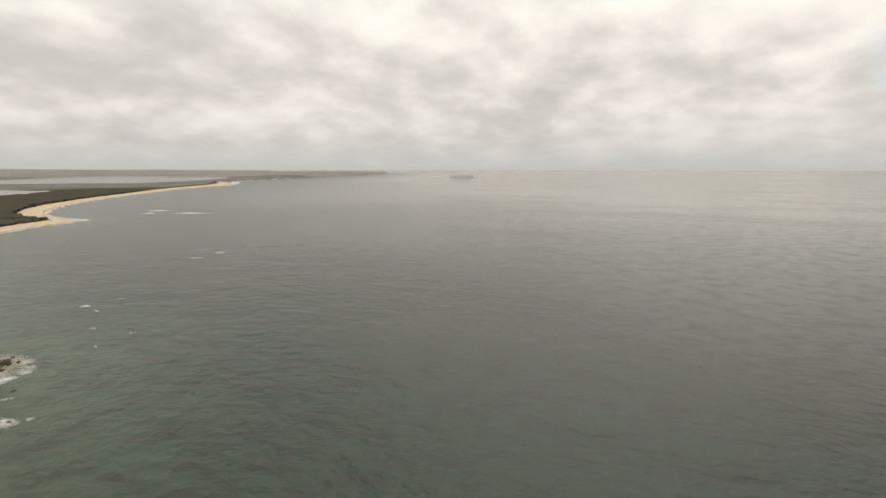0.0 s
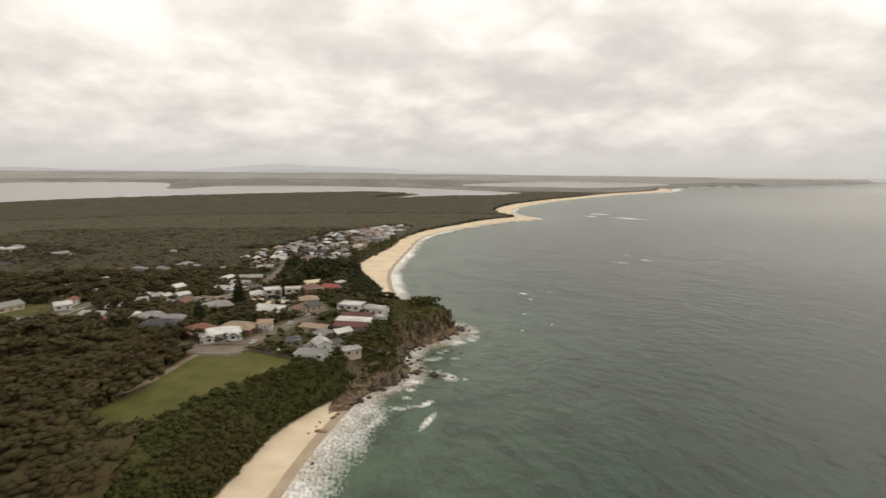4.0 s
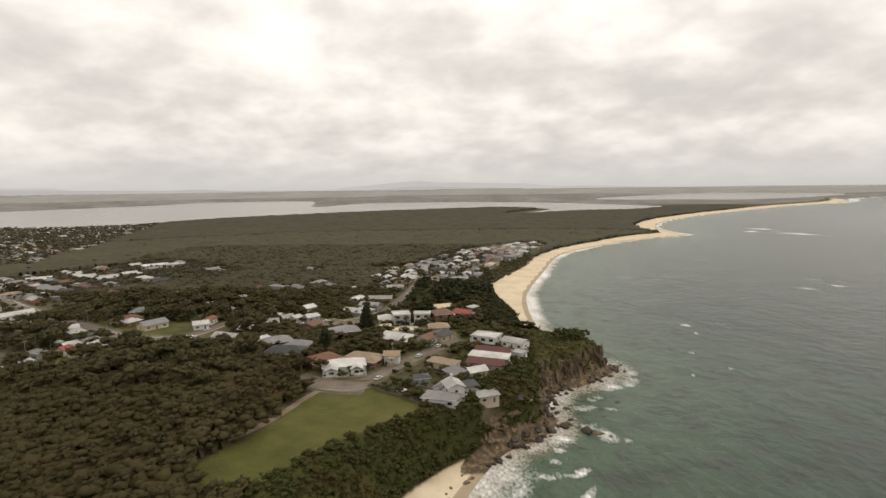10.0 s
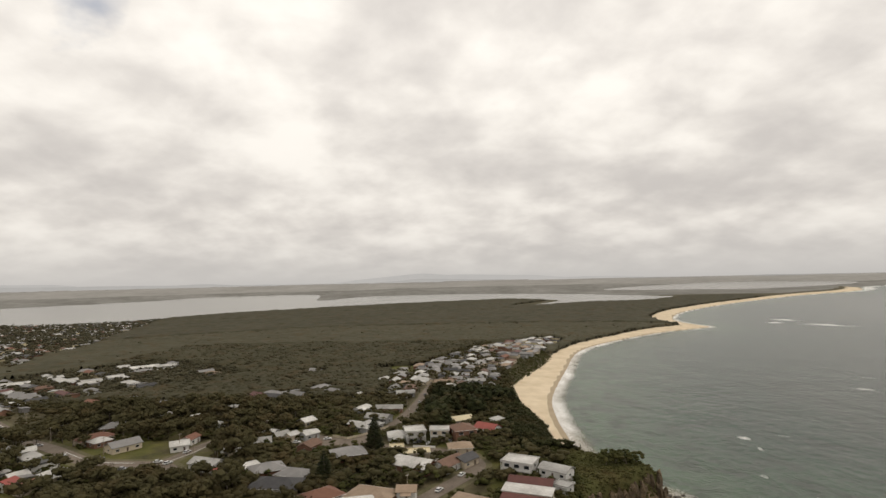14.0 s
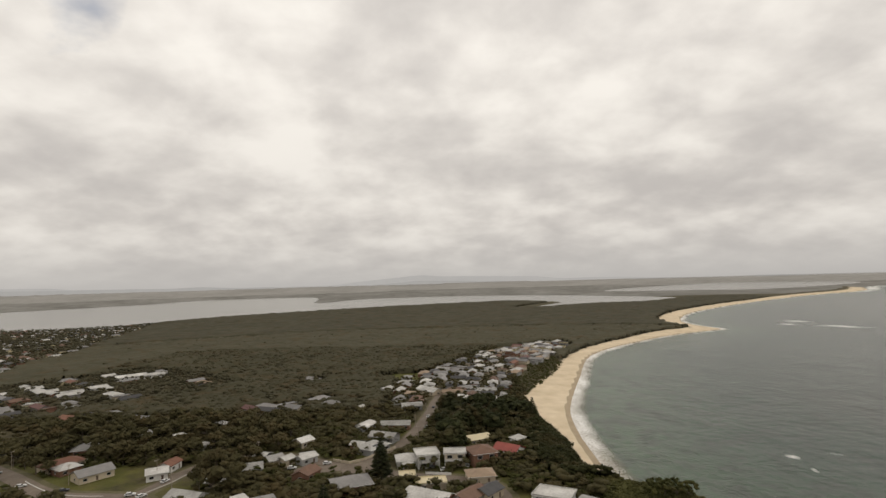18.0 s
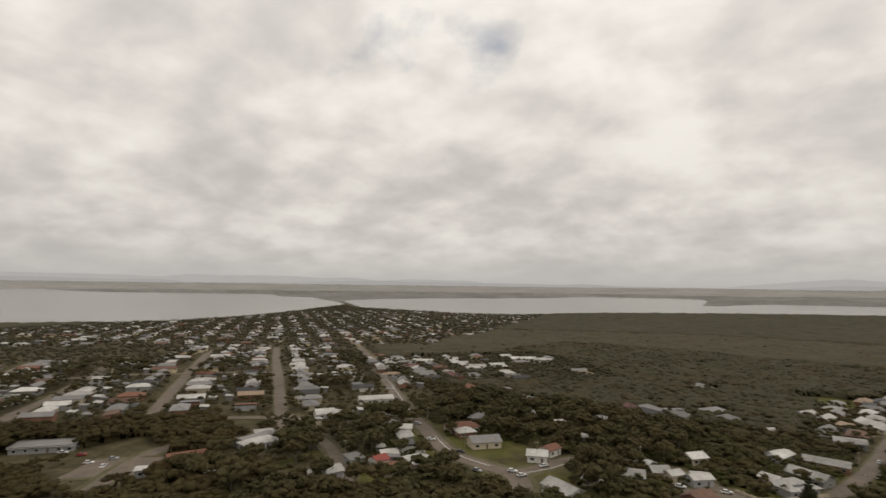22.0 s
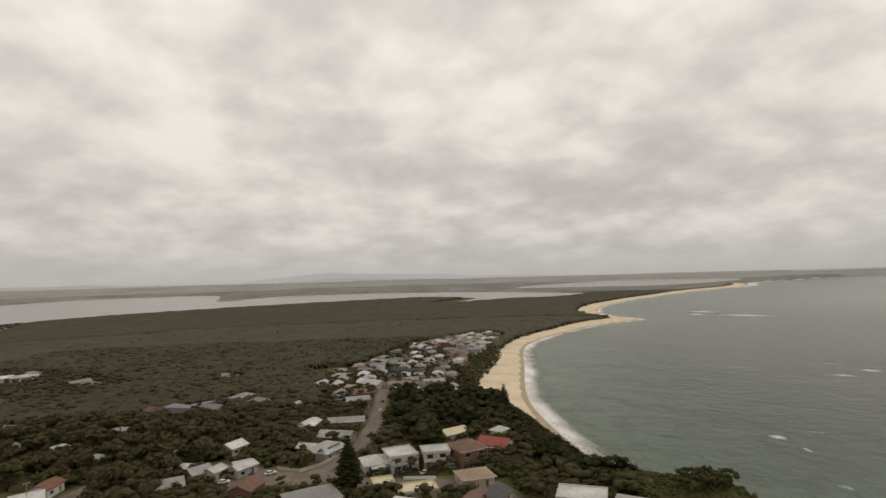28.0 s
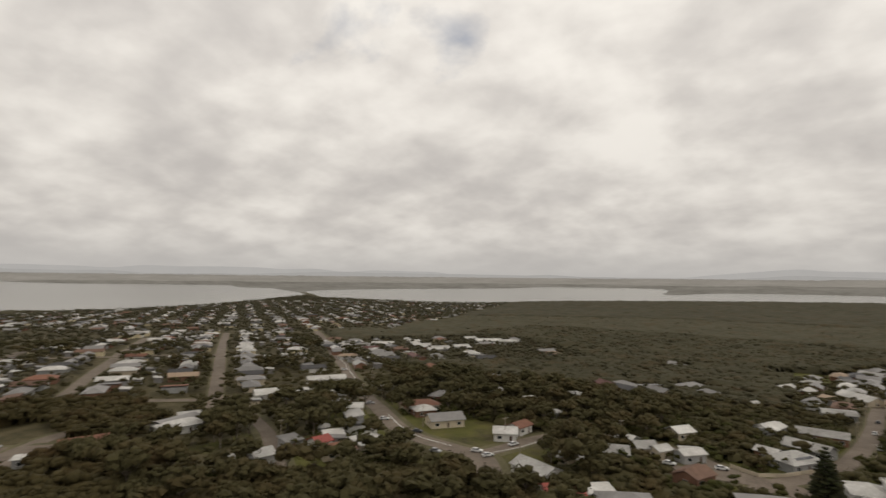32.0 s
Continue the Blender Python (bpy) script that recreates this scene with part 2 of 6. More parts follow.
def water_material():
    m = bpy.data.materials.new("sea_water")
    m.use_nodes = True
    add, link = nodes_of(m.node_tree)
    out, bsdf = add("ShaderNodeOutputMaterial"), add("ShaderNodeBsdfPrincipled", Roughness=0.22)
    bsdf.inputs["IOR"].default_value = 1.33
    bsdf.inputs["Specular IOR Level"].default_value = 0.38
    link(bsdf.outputs[0], out.inputs[0])
    geo = add("ShaderNodeNewGeometry")
    def waves(scale, stretch, turn, detail=4):
        mp = add("ShaderNodeMapping"); mp.inputs["Rotation"].default_value = (0, 0, turn); mp.inputs["Scale"].default_value = (scale, scale / stretch, 1)
        link(geo.outputs["Position"], mp.inputs[0])
        n = add("ShaderNodeTexNoise", Scale=1.0, Detail=detail, Roughness=0.55); link(mp.outputs[0], n.inputs["Vector"]); return n.outputs[0]
    def math_(op, a, b):
        x = add("ShaderNodeMath"); x.operation = op
        for k, v in enumerate((a, b)):
            if isinstance(v, (int, float)): x.inputs[k].default_value = v
            else: link(v, x.inputs[k])
        return x.outputs[0]
    def blend(fac, a, b):
        x = add("ShaderNodeMix"); x.data_type = "RGBA"; link(fac, x.inputs[0])
        for k, v in ((6, a), (7, b)):
            if isinstance(v, tuple): x.inputs[k].default_value = (*v, 1)
            else: link(v, x.inputs[k])
        return x.outputs[2]
    def ranged(v, lo, hi, a=0.0, b=1.0):
        x = add("ShaderNodeMapRange"); link(v, x.inputs[0])
        for k, u in zip((1, 2, 3, 4), (lo, hi, a, b)): x.inputs[k].default_value = u
        return x.outputs[0]
    shore = add("ShaderNodeAttribute"); shore.attribute_name = "shore"      # metres off the land
    surf = add("ShaderNodeAttribute"); surf.attribute_name = "surf"         # 1 where swell breaks
    patch = waves(0.006, 1.6, 0.6, 3)
    off = math_("ADD", shore.outputs["Fac"], math_("MULTIPLY", math_("SUBTRACT", patch, 0.5), 160))
    col = blend(ranged(off, 10, 130), (0.066, 0.102, 0.062), (0.023, 0.046, 0.030))
    col = blend(ranged(off, 110, 380), col, (0.027, 0.039, 0.027))
    # haze and grazing sky reflection on the open sea, painted as paler water
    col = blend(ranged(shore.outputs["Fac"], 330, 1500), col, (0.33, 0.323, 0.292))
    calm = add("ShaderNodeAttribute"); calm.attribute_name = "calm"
    # pale base colour stands in for the cloudy sky mirrored in the lakes
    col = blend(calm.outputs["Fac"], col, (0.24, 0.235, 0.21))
    tone = waves(0.06, 1.15, 1.2, 9)
    col = blend(ranged(tone, 0.46, 0.64, 0.0, 0.6), col, (0.024, 0.027, 0.021))
    murk = waves(0.0042, 1.8, 0.9, 5)
    col = blend(ranged(murk, 0.50, 0.66, 0.0, 0.35), col, (0.050, 0.042, 0.032))
    bed = blend(ranged(shore.outputs["Fac"], 0, 14), (0.24, 0.185, 0.115), col)
    lace = ranged(waves(0.85, 1.8, 0.2, 10), 0.24, 0.76)
    streak = waves(0.045, 2.6, 1.25, 6)
    heap = ranged(waves(0.03, 2.2, 0.5, 4), 0.36, 0.62, 0.60, 1.2)
    cover = math_("MULTIPLY", math_("MULTIPLY", surf.outputs["Fac"], heap), math_("ADD", math_("MULTIPLY", lace, 0.9), math_("MULTIPLY", streak, 0.75)))
    foam = ranged(cover, 0.40, 1.12)
    col = blend(foam, bed, (0.80, 0.79, 0.76))
    link(col, bsdf.inputs["Base Color"])
    link(ranged(foam, 0, 1, 0.22, 0.9), bsdf.inputs["Roughness"])
    swell = waves(0.026, 1.5, 1.05, 3)
    chop = waves(0.14, 1.2, 1.3, 8)
    hgt = math_("ADD", math_("MULTIPLY", swell, 5.0), math_("MULTIPLY", chop, 3.2))
    b = add("ShaderNodeBump", Distance=0.6); link(ranged(calm.outputs["Fac"], 0, 1, 0.85, 0.08), b.inputs["Strength"]); link(hgt, b.inputs["Height"]); link(b.outputs[0], bsdf.inputs["Normal"])
    return m


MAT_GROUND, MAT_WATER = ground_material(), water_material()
# far land with the haze painted into its base colour, stronger in the second
MAT_DISTANT = material("distant_hazed_woods", [(0.16, 0.155, 0.14), (0.21, 0.205, 0.188), (0.26, 0.252, 0.235)], 1.0, 0.004, 0.02, spec=0.0)
MAT_DISTANT_PALE = material("farthest_hazed_woods", [(0.25, 0.243, 0.225), (0.33, 0.32, 0.30)], 1.0, 0.003, 0.02, spec=0.0)

# ---- plan: shorelines, in metres; the far ones lie well past the drawn distance and are drawn in ----
COAST = [(-300, -4900), (-250, -1500), (-150, -300), (-62, -40), (-25, 60), (-7, 109), (1, 131), (11, 154), (26, 183), (41, 196), (52, 207),
         (53, 225), (57, 240), (65, 252), (80, 260), (92, 271), (102, 284), (92, 300), (78, 315), (74, 335), (74, 360), (75, 400), (78, 450),
         (89, 520), (130, 655), (188, 825), (284, 950), (400, 1060), (480, 1110), (533, 1147), (529, 1200), (530, 1290), (560, 1400),
         (660, 1590), (815, 1790), (1115, 2112), (1704, 2653), (2345, 3143), (3016, 4000), (4036, 4700), (5935, 5509), (15000, 11480)]
LAND = COAST + [(15000, 9e6), (-9e6, 9e6), (-9e6, -4900)]
LAKE_WEST = [(-1715, 130), (-1640, 270), (-1550, 470), (-1460, 740), (-1550, 980), (-1700, 1260), (-1930, 1580), (-2250, 2010), (-3106, 2521),
             (-3539, 2774), (-3861, 2718), (-4768, 3232), (-5434, 2901), (-6345, 2242), (-9120, 2330), (-9069, 1225), (-10600, 339), (-9000, -4000), (-2300, -2500)]
LAKE_NORTH = [(-2749, 2500), (-2200, 2010), (-1730, 1700), (-1400, 1690), (-1200, 1670), (-1050, 1710), (-970, 1900), (-850, 2100), (-680, 2290),
              (-385, 2560), (2, 2800), (265, 2930), (490, 2800), (520, 2620), (308, 2209), (547, 2370), (824, 2440), (1164, 2850), (1150, 3000),
              (961, 3446), (848, 3748), (506, 4165), (1, 4497), (-640, 4350), (-838, 3535), (-1127, 4821), (-1534, 5908), (-2567, 5877), (-2475, 4616), (-2833, 3448)]
LAKE_FAR = [(1481, 5245), (1602, 4434), (1887, 4344), (2460, 4163), (4633, 6222), (4963, 9272), (3239, 7680)]


def smooth_ring(points, closed=True, steps=5):
    """A rounded line through the points (Catmull-Rom)."""
    p = np.array(points, float)
    out = []
    n = len(p)
    for i in range(n if closed else n - 1):
        a, b, c, d = (p[(i + k) % n] if closed else p[min(max(i + k, 0), n - 1)] for k in (-1, 0, 1, 2))
        for s in range(steps):
            t = s / steps
            out.append(0.5 * (2 * b + (c - a) * t + (2 * a - 5 * b + 4 * c - d) * t * t + (3 * b - a - 3 * c + d) * t ** 3))
    if not closed:
        out.append(p[-1])
    return np.array(out)


def line_distance(xy, ring, closed=True):
    best = np.full(len(xy), 1e12)
    last = len(ring) if closed else len(ring) - 1
    for i in range(last):
        a, b = ring[i], ring[(i + 1) % len(ring)]
        ab = b - a
        t = np.clip(((xy - a) @ ab) / max(ab @ ab, 1e-9), 0, 1)
        best = np.minimum(best, ((xy - a - t[:, None] * ab) ** 2).sum(1))
    return np.sqrt(best)


def inside(xy, ring):
    x, y = xy[:, 0], xy[:, 1]
    hit = np.zeros(len(xy), bool)
    for i in range(len(ring)):
        (x0, y0), (x1, y1) = ring[i], ring[(i + 1) % len(ring)]
        if y0 != y1:
            hit ^= ((y0 > y) != (y1 > y)) & (x < (x1 - x0) * (y - y0) / (y1 - y0) + x0)
    return hit


coast_line = smooth_ring(COAST[2:-2], closed=False, steps=4)
coast_line = np.vstack([COAST[:2], coast_line, COAST[-1:]])
land_ring = np.vstack([coast_line, LAND[len(COAST):]])
lake_rings = [smooth_ring(r, True, 3) for r in (LAKE_WEST, LAKE_NORTH, LAKE_FAR)]
PARK = [(-24, 209), (-3, 190), (-6, 180), (-20, 170), (-31, 157), (-40, 146), (-45, 137), (-52, 128), (-64, 127), (-74, 139), (-65, 158), (-58, 175), (-54, 196), (-40, 208)]
park_ring = smooth_ring(PARK, True, 3)


SURF = [(765, 1270, 42, 17, -0.7), (760, 1130, 48, 15, -0.9), (660, 895, 16, 5, -0.4), (700, 1210, 18, 8, -0.5), (28, 155, 15, 2.4, 0.94), (43, 168, 8, 2.0, 0.05), (51, 152, 11, 2.0, 0.97), (80, 195, 3, 2, 0.9), (83, 227, 5, 3, 0), (50, 188, 5, 2, 0.4), (47, 179, 5, 1.6, 0.3),
        (67, 209, 6, 3, 0.3), (78, 240, 7, 2.5, 0.4), (103, 259, 7, 3, 0.5), (108, 275, 5, 4, 0), (177, 369, 3, 1, 0), (186, 360, 4, 1, 0.3), (158, 314, 5, 1, -0.2), (171, 298, 3, 1, 0.6), (144, 273, 3, 1, 0),
        (154, 245, 3, 1, 0), (189, 382, 8, 2, 0), (413, 532, 14, 3, -0.3), (54, 170, 6, 2, 0.6), (210, 383, 9, 3, -0.4), (369, 521, 16, 4, -0.3), (401, 577, 20, 4, -0.4), (168, 282, 3, 1.5, 0)]
SURF += [(92, 256, 9, 4, 0.3), (105, 265, 9, 4, 0.5), (71, 229, 7, 4, 0.2), (76, 231, 6, 2, 0.1), (73, 200, 5, 8, 0.1), (56, 233, 7, 8, 0.3), (53, 197, 8, 4, 0.3), (63, 240, 4, 2, 0.2), (41, 190, 9, 4, 0.6)]


def value_noise(x, y, scale, seed=0):
    """Smooth random field of about -1 to 1."""
    rng = np.random.default_rng(seed)
    grid = rng.uniform(-1, 1, (64, 64))
    u, v = x / scale, y / scale
    i, j = np.floor(u).astype(int), np.floor(v).astype(int)
    fu, fv = u - i, v - j
    fu, fv = fu * fu * (3 - 2 * fu), fv * fv * (3 - 2 * fv)
    g = lambda a, b: grid[a % 64, b % 64]
    return (g(i, j) * (1 - fu) + g(i + 1, j) * fu) * (1 - fv) + (g(i, j + 1) * (1 - fu) + g(i + 1, j + 1) * fu) * fv


def step(v, lo, hi):
    t = np.clip((v - lo) / (hi - lo), 0, 1)
    return t * t * (3 - 2 * t)


def water_distance(xy):
    """Signed distance from sea and from lakes: above 0 on land."""
    sea = line_distance(xy, coast_line, False) * np.where(inside(xy, land_ring), 1, -1)
    lake = np.full(len(xy), 1e9)
    for ring in lake_rings:
        lake = np.minimum(lake, line_distance(xy, ring) * np.where(inside(xy, ring), -1, 1))
    return sea, lake


def sand_width(y):
    """Dry sand between the sea and the first plants, along the coast."""
    return np.interp(y, [0, 40, 60, 150, 168, 182, 204, 224, 296, 316, 400, 440, 500, 560, 620, 730, 830, 1000, 1140], [13, 13, 20, 19, 15, 8, 6, 4.5, 4.5, 14, 15, 22, 33, 40, 33, 25, 24, 30, 46])


def heights(xy, sea=None, lake=None):
    """Height of the land at true plan places."""
    if sea is None:
        sea, lake = water_distance(xy)
    x, y = xy[:, 0], xy[:, 1]
    base = 17.5 - 8 * step(y, 330, 620) - 4 * step(y, 620, 1000) - 4 * step(-x, 350, 1300)
    base += 5 * np.exp(-((x + 130) ** 2 + (y - 170) ** 2) / 80 ** 2) + 2.5 * value_noise(x, y, 160, 3) * step(-x, 60, 200) + 1.5 * value_noise(x, y, 45, 4) * step(-x, 120, 250)
    base += 8 * step(np.hypot(x, y), 3000, 6000)
    base = np.maximum(base, 4.2)
    # width of sand, then the rise behind it
    cove, point = step(y, 40, 60) * (1 - step(y, 165, 190)), step(y, 170, 195) * (1 - step(y, 296, 316))
    width = sand_width(y) - 3
    rise = 22 + 2 * cove - 11 * point + 20 * step(y, 440, 500) + 45 * step(y, 480, 560)
    head = step(x, 50, 64) * step(y, 238, 250) * (1 - step(y, 304, 318))      # the headland breaks off in a cliff
    rise = rise * (1 - head) + 11 * head
    beach = np.minimum(0.075 * np.maximum(sea, 0), 0.075 * width)
    up = step(sea, width, width + rise)
    z = beach + (base - beach) * up + 0.6 * value_noise(x, y, 7, 5) * up * (1 - up) * 4 * (0.6 + point)
    z = np.where(sea < 0, np.maximum(sea * 0.06, -6), z)
    z = np.minimum(z, np.where(lake > 0, 0.02 * lake + 0.5, np.maximum(lake * 0.05, -4)))
    return z


FAR, RIM, EYE = 2500.0, 4880.0, 97.0


def drawn_in(r):
    """Ground past FAR is drawn in towards the rim and lifted, so that it keeps its height below the horizon."""
    q = np.where(r > FAR, (r * RIM - FAR ** 2) / (r + RIM - 2 * FAR), r)
    return q, EYE * (1 - q / r)


def true_range(q):
    return np.where(q > FAR, q + (np.maximum(q, FAR) - FAR) ** 2 / (RIM - q), q)


def sheet_grid(r0, ratio, fine, coarse):
    r = r0 * np.exp(np.arange(int(math.log((RIM - 2) / r0) / ratio) + 1) * ratio)
    r = np.concatenate([[0.3, 14, 27], r, [RIM - 1]])
    a = np.concatenate([np.arange(-102, 102, fine), np.arange(102, 258, coarse)])
    a = np.radians(a)
    q = np.repeat(r, len(a))
    ang = np.tile(a, len(r))
    true = true_range(q)
    lift = EYE * (1 - q / true)
    xy = np.stack([true * np.sin(ang), true * np.cos(ang)], 1)
    n, m = len(r), len(a)
    i, j = np.meshgrid(np.arange(n - 1), np.arange(m), indexing="ij")
    k = (j + 1) % m
    faces = np.stack([i * m + j, (i + 1) * m + j, (i + 1) * m + k, i * m + k], -1).reshape(-1, 4)
    return q, ang, xy, lift, faces[:, ::-1]


def fast_mesh(name, verts, faces, smooth=True):
    """A mesh from arrays; all faces have the same number of corners."""
    me = bpy.data.meshes.new(name)
    verts, faces = np.asarray(verts, np.float32), np.asarray(faces, np.int32)
    me.vertices.add(len(verts)); me.vertices.foreach_set("co", verts.ravel())
    k = faces.shape[1]
    me.loops.add(faces.size); me.loops.foreach_set("vertex_index", faces.ravel())
    me.polygons.add(len(faces)); me.polygons.foreach_set("loop_start", np.arange(len(faces), dtype=np.int32) * k)
    me.update(calc_edges=True)
    me.polygons.foreach_set("use_smooth", np.full(len(faces), smooth))
    return me


def mark(me, name, values):
    me.attributes.new(name, "FLOAT", "POINT").data.foreach_set("value", np.asarray(values, np.float32))


def build_ground():
    q, ang, xy, lift, faces = sheet_grid(40, 0.0135, 0.37, 6)
    sea, lake = water_distance(xy)
    x, y = xy[:, 0], xy[:, 1]
    z = heights(xy, sea, lake)
    faces = faces[sea[faces].max(1) > -160]
    me = fast_mesh("ground", np.stack([q * np.sin(ang), q * np.cos(ang), z + lift], 1), faces)
    wide = sand_width(y) + 50 * step(y, 1900, 4200)
    drift = value_noise(x, y, 16, 21) * 5 * step(y, 440, 520)
    far = step(y, 1900, 3600)
    mark(me, "sand", (1 - step(sea + drift, wide - 5 - 30 * far, wide + 5 + 7 * step(y, 480, 600) + 50 * far)) * (1 - 0.6 * step(y, 2800, 4200)))
    mark(me, "wet", 1 - step(sea, 2.5, 6))
    head = step(x, 50, 64) * step(y, 238, 250)
    shelf = step(y, 160, 176) * (1 - step(y, 206, 220))
    mark(me, "rock", step(y, 162, 178) * (1 - step(y, 300, 318)) * (1 - step(sea, 4 + 4 * head + 4 * shelf, 7 + 5 * head + 5 * shelf)))
    village = step(y, 190, 215) * (1 - step(y, 400, 470)) * step(x, -260, -220) + 0.45 * (np.abs(x * -0.83 + y * 0.56 - 570) < 290) * (np.abs(x * 0.56 + y * 0.83 + 100) < 285)
    lawn = ((x + 172) / 42) ** 2 + ((y - 318) / 20) ** 2 < 1
    mark(me, "grass", np.maximum(np.maximum(0.5 * np.minimum(village, 1) + 0.22 * value_noise(x, y, 22, 9), 0.49 * lawn), np.maximum(np.maximum(inside(xy, park_ring), ((x + 50) / 34) ** 2 + ((y - 634) / 22) ** 2 < 1), 0.75 * step(y, 240, 262) * step(x, 42, 55) * (1 - step(y, 285, 300)))))
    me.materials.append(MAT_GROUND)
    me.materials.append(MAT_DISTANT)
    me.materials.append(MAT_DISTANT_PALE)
    # farther rings of ground switch to the haze-coloured woods
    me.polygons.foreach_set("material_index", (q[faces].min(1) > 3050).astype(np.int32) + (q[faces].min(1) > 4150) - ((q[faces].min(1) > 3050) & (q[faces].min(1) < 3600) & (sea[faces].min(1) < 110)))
    return tagged(new("ground", me), "sandy beaches, dark wooded soil and mown grass", "ground", kind="structure")


def build_water():
    q, ang, xy, lift, faces = sheet_grid(40, 0.017, 0.45, 6)
    sea, lake = water_distance(xy)
    x, y = xy[:, 0], xy[:, 1]
    me = fast_mesh("water", np.stack([q * np.sin(ang), q * np.cos(ang), lift], 1), faces)
    off = np.where(sea < 0, -sea, 0)
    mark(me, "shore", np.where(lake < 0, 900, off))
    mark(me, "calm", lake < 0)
    rocks = step(y, 165, 190) * (1 - step(y, 300, 318))
    surf = (1.25 - 0.47 * step(y, 165, 180) * (1 - step(y, 312, 330)) - 0.1 * (1 - step(y, 165, 180))) * (1 - step(off, 3 + 42 * step(y, 2000, 4000), 19 + 120 * step(y, 2000, 4000) + 16 * step(y, 60, 100) * (1 - step(y, 165, 190)) + 6 * rocks)) * (sea < 6) * (lake > 0) * (1 - step(np.hypot(x, y), 6000, 9000))
    near = np.hypot(x, y) < 1600
    for cx, cy, rx, ry, turn in SURF:       # swell breaking on hidden reefs and round boulders
        a, b = x - cx, y - cy
        c, k = math.cos(turn), math.sin(turn)
        surf = np.maximum(surf, near * (1.7 if cx > 600 else 1.35) * np.exp(-((a * c + b * k) / rx) ** 2 - ((b * c - a * k) / ry) ** 2))
    mark(me, "surf", surf)
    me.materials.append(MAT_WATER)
    return tagged(new("water", me), "grey-green sea and pale lakes under cloud", "water", kind="structure")


build_ground()
build_water()

# ---- helpers for things ----
def link_part(name, me, parent=None, label="", at=None):
    ob = new(name, me)
    if parent is not None:
        ob.parent = parent
    if at is not None:
        ob.matrix_basis = at
    if label:
        ob["label"] = label
    return ob


MESHES = {}


def shape(key, verts, faces, mat, smooth=False):
    """A mesh with corners and faces of any kind; the same key gives the same mesh."""
    if key not in MESHES:
        me = bpy.data.meshes.new(key if isinstance(key, str) else str(key[0]))
        me.from_pydata([tuple(v) for v in verts], [], [tuple(f) for f in faces])
        me.materials.append(mat)
        if smooth:
            me.polygons.foreach_set("use_smooth", np.ones(len(me.polygons), bool))
        MESHES[key] = me
    return MESHES[key]


def boxes(*specs):
    """Corners and faces of boxes given as (x0, y0, z0, x1, y1, z1)."""
    v, f = [], []
    for x0, y0, z0, x1, y1, z1 in specs:
        n = len(v)
        v += [(x, y, z) for z in (z0, z1) for x, y in ((x0, y0), (x1, y0), (x1, y1), (x0, y1))]
        f += [tuple(n + i for i in q) for q in ((3, 2, 1, 0), (4, 5, 6, 7), (0, 1, 5, 4), (1, 2, 6, 5), (2, 3, 7, 6), (3, 0, 4, 7))]
    return v, f


def ground_z(x, y):
    return float(heights(np.array([[x, y]], float))[0])


# ---- materials of things ----
ROOF = {
    "light": material("light_metal_roof", [(0.27, 0.26, 0.24), (0.40, 0.388, 0.362), (0.54, 0.528, 0.498)], 0.45, 0.12, 1.5, spread=0.32),
    "grey": material("grey_metal_roof", [(0.15, 0.145, 0.14), (0.22, 0.21, 0.20)], 0.5, 0.2, 1.8, spread=0.25),
    "dark": material("charcoal_tile_roof", [(0.035, 0.034, 0.036), (0.06, 0.058, 0.058)], 0.6, 0.4, 3, 0.03, 4, spread=0.2),
    "terracotta": material("terracotta_tile_roof", [(0.14, 0.065, 0.042), (0.21, 0.10, 0.065)], 0.75, 0.4, 3, 0.03, 4, spread=0.2),
    "red": material("red_metal_roof", [(0.24, 0.052, 0.04), (0.33, 0.08, 0.06)], 0.5, 0.3, 2, spread=0.12),
    "maroon": material("maroon_roof", [(0.085, 0.032, 0.027), (0.125, 0.048, 0.038)], 0.55, 0.3, 2, spread=0.12),
    "tan": material("tan_tile_roof", [(0.22, 0.16, 0.11), (0.32, 0.24, 0.17)], 0.75, 0.35, 3, 0.03, 4, spread=0.15),
    "brown": material("brown_tile_roof", [(0.11, 0.065, 0.045), (0.17, 0.10, 0.07)], 0.75, 0.4, 3, 0.03, 4, spread=0.2),
    "cream": material("cream_metal_roof", [(0.52, 0.45, 0.29), (0.62, 0.54, 0.36)], 0.5, 0.2, 2, spread=0.1)}
WALL = {
    "white": material("white_render", [(0.50, 0.49, 0.46), (0.66, 0.65, 0.62)], 0.7, 0.3, 3, spread=0.1),
    "cream": material("cream_render", [(0.42, 0.36, 0.27), (0.52, 0.45, 0.34)], 0.75, 0.3, 3, spread=0.15),
    "grey": material("grey_weatherboard", [(0.24, 0.24, 0.235), (0.33, 0.33, 0.32)], 0.7, 0.3, 3, spread=0.2),
    "brick": material("brick_wall", [(0.15, 0.08, 0.055), (0.24, 0.13, 0.085)], 0.85, 0.5, 6, 0.01, 14, spread=0.2)}
MAT_FRAME = material("window_frame", [(0.55, 0.54, 0.52), (0.65, 0.64, 0.62)], 0.5, 2)
MAT_GLASS = material("dark_glass", [(0.012, 0.014, 0.016), (0.03, 0.034, 0.038)], 0.08, 0.6, spec=0.6)
MAT_DOOR = material("painted_door", [(0.10, 0.07, 0.05), (0.16, 0.11, 0.08)], 0.5, 1.5, spread=0.4)
MAT_TIMBER = material("weathered_timber", [(0.22, 0.18, 0.14), (0.34, 0.29, 0.23)], 0.8, 1.2, 8)
MAT_WHITE = material("white_paint", [(0.66, 0.65, 0.62), (0.78, 0.77, 0.75)], 0.5, 0.8)
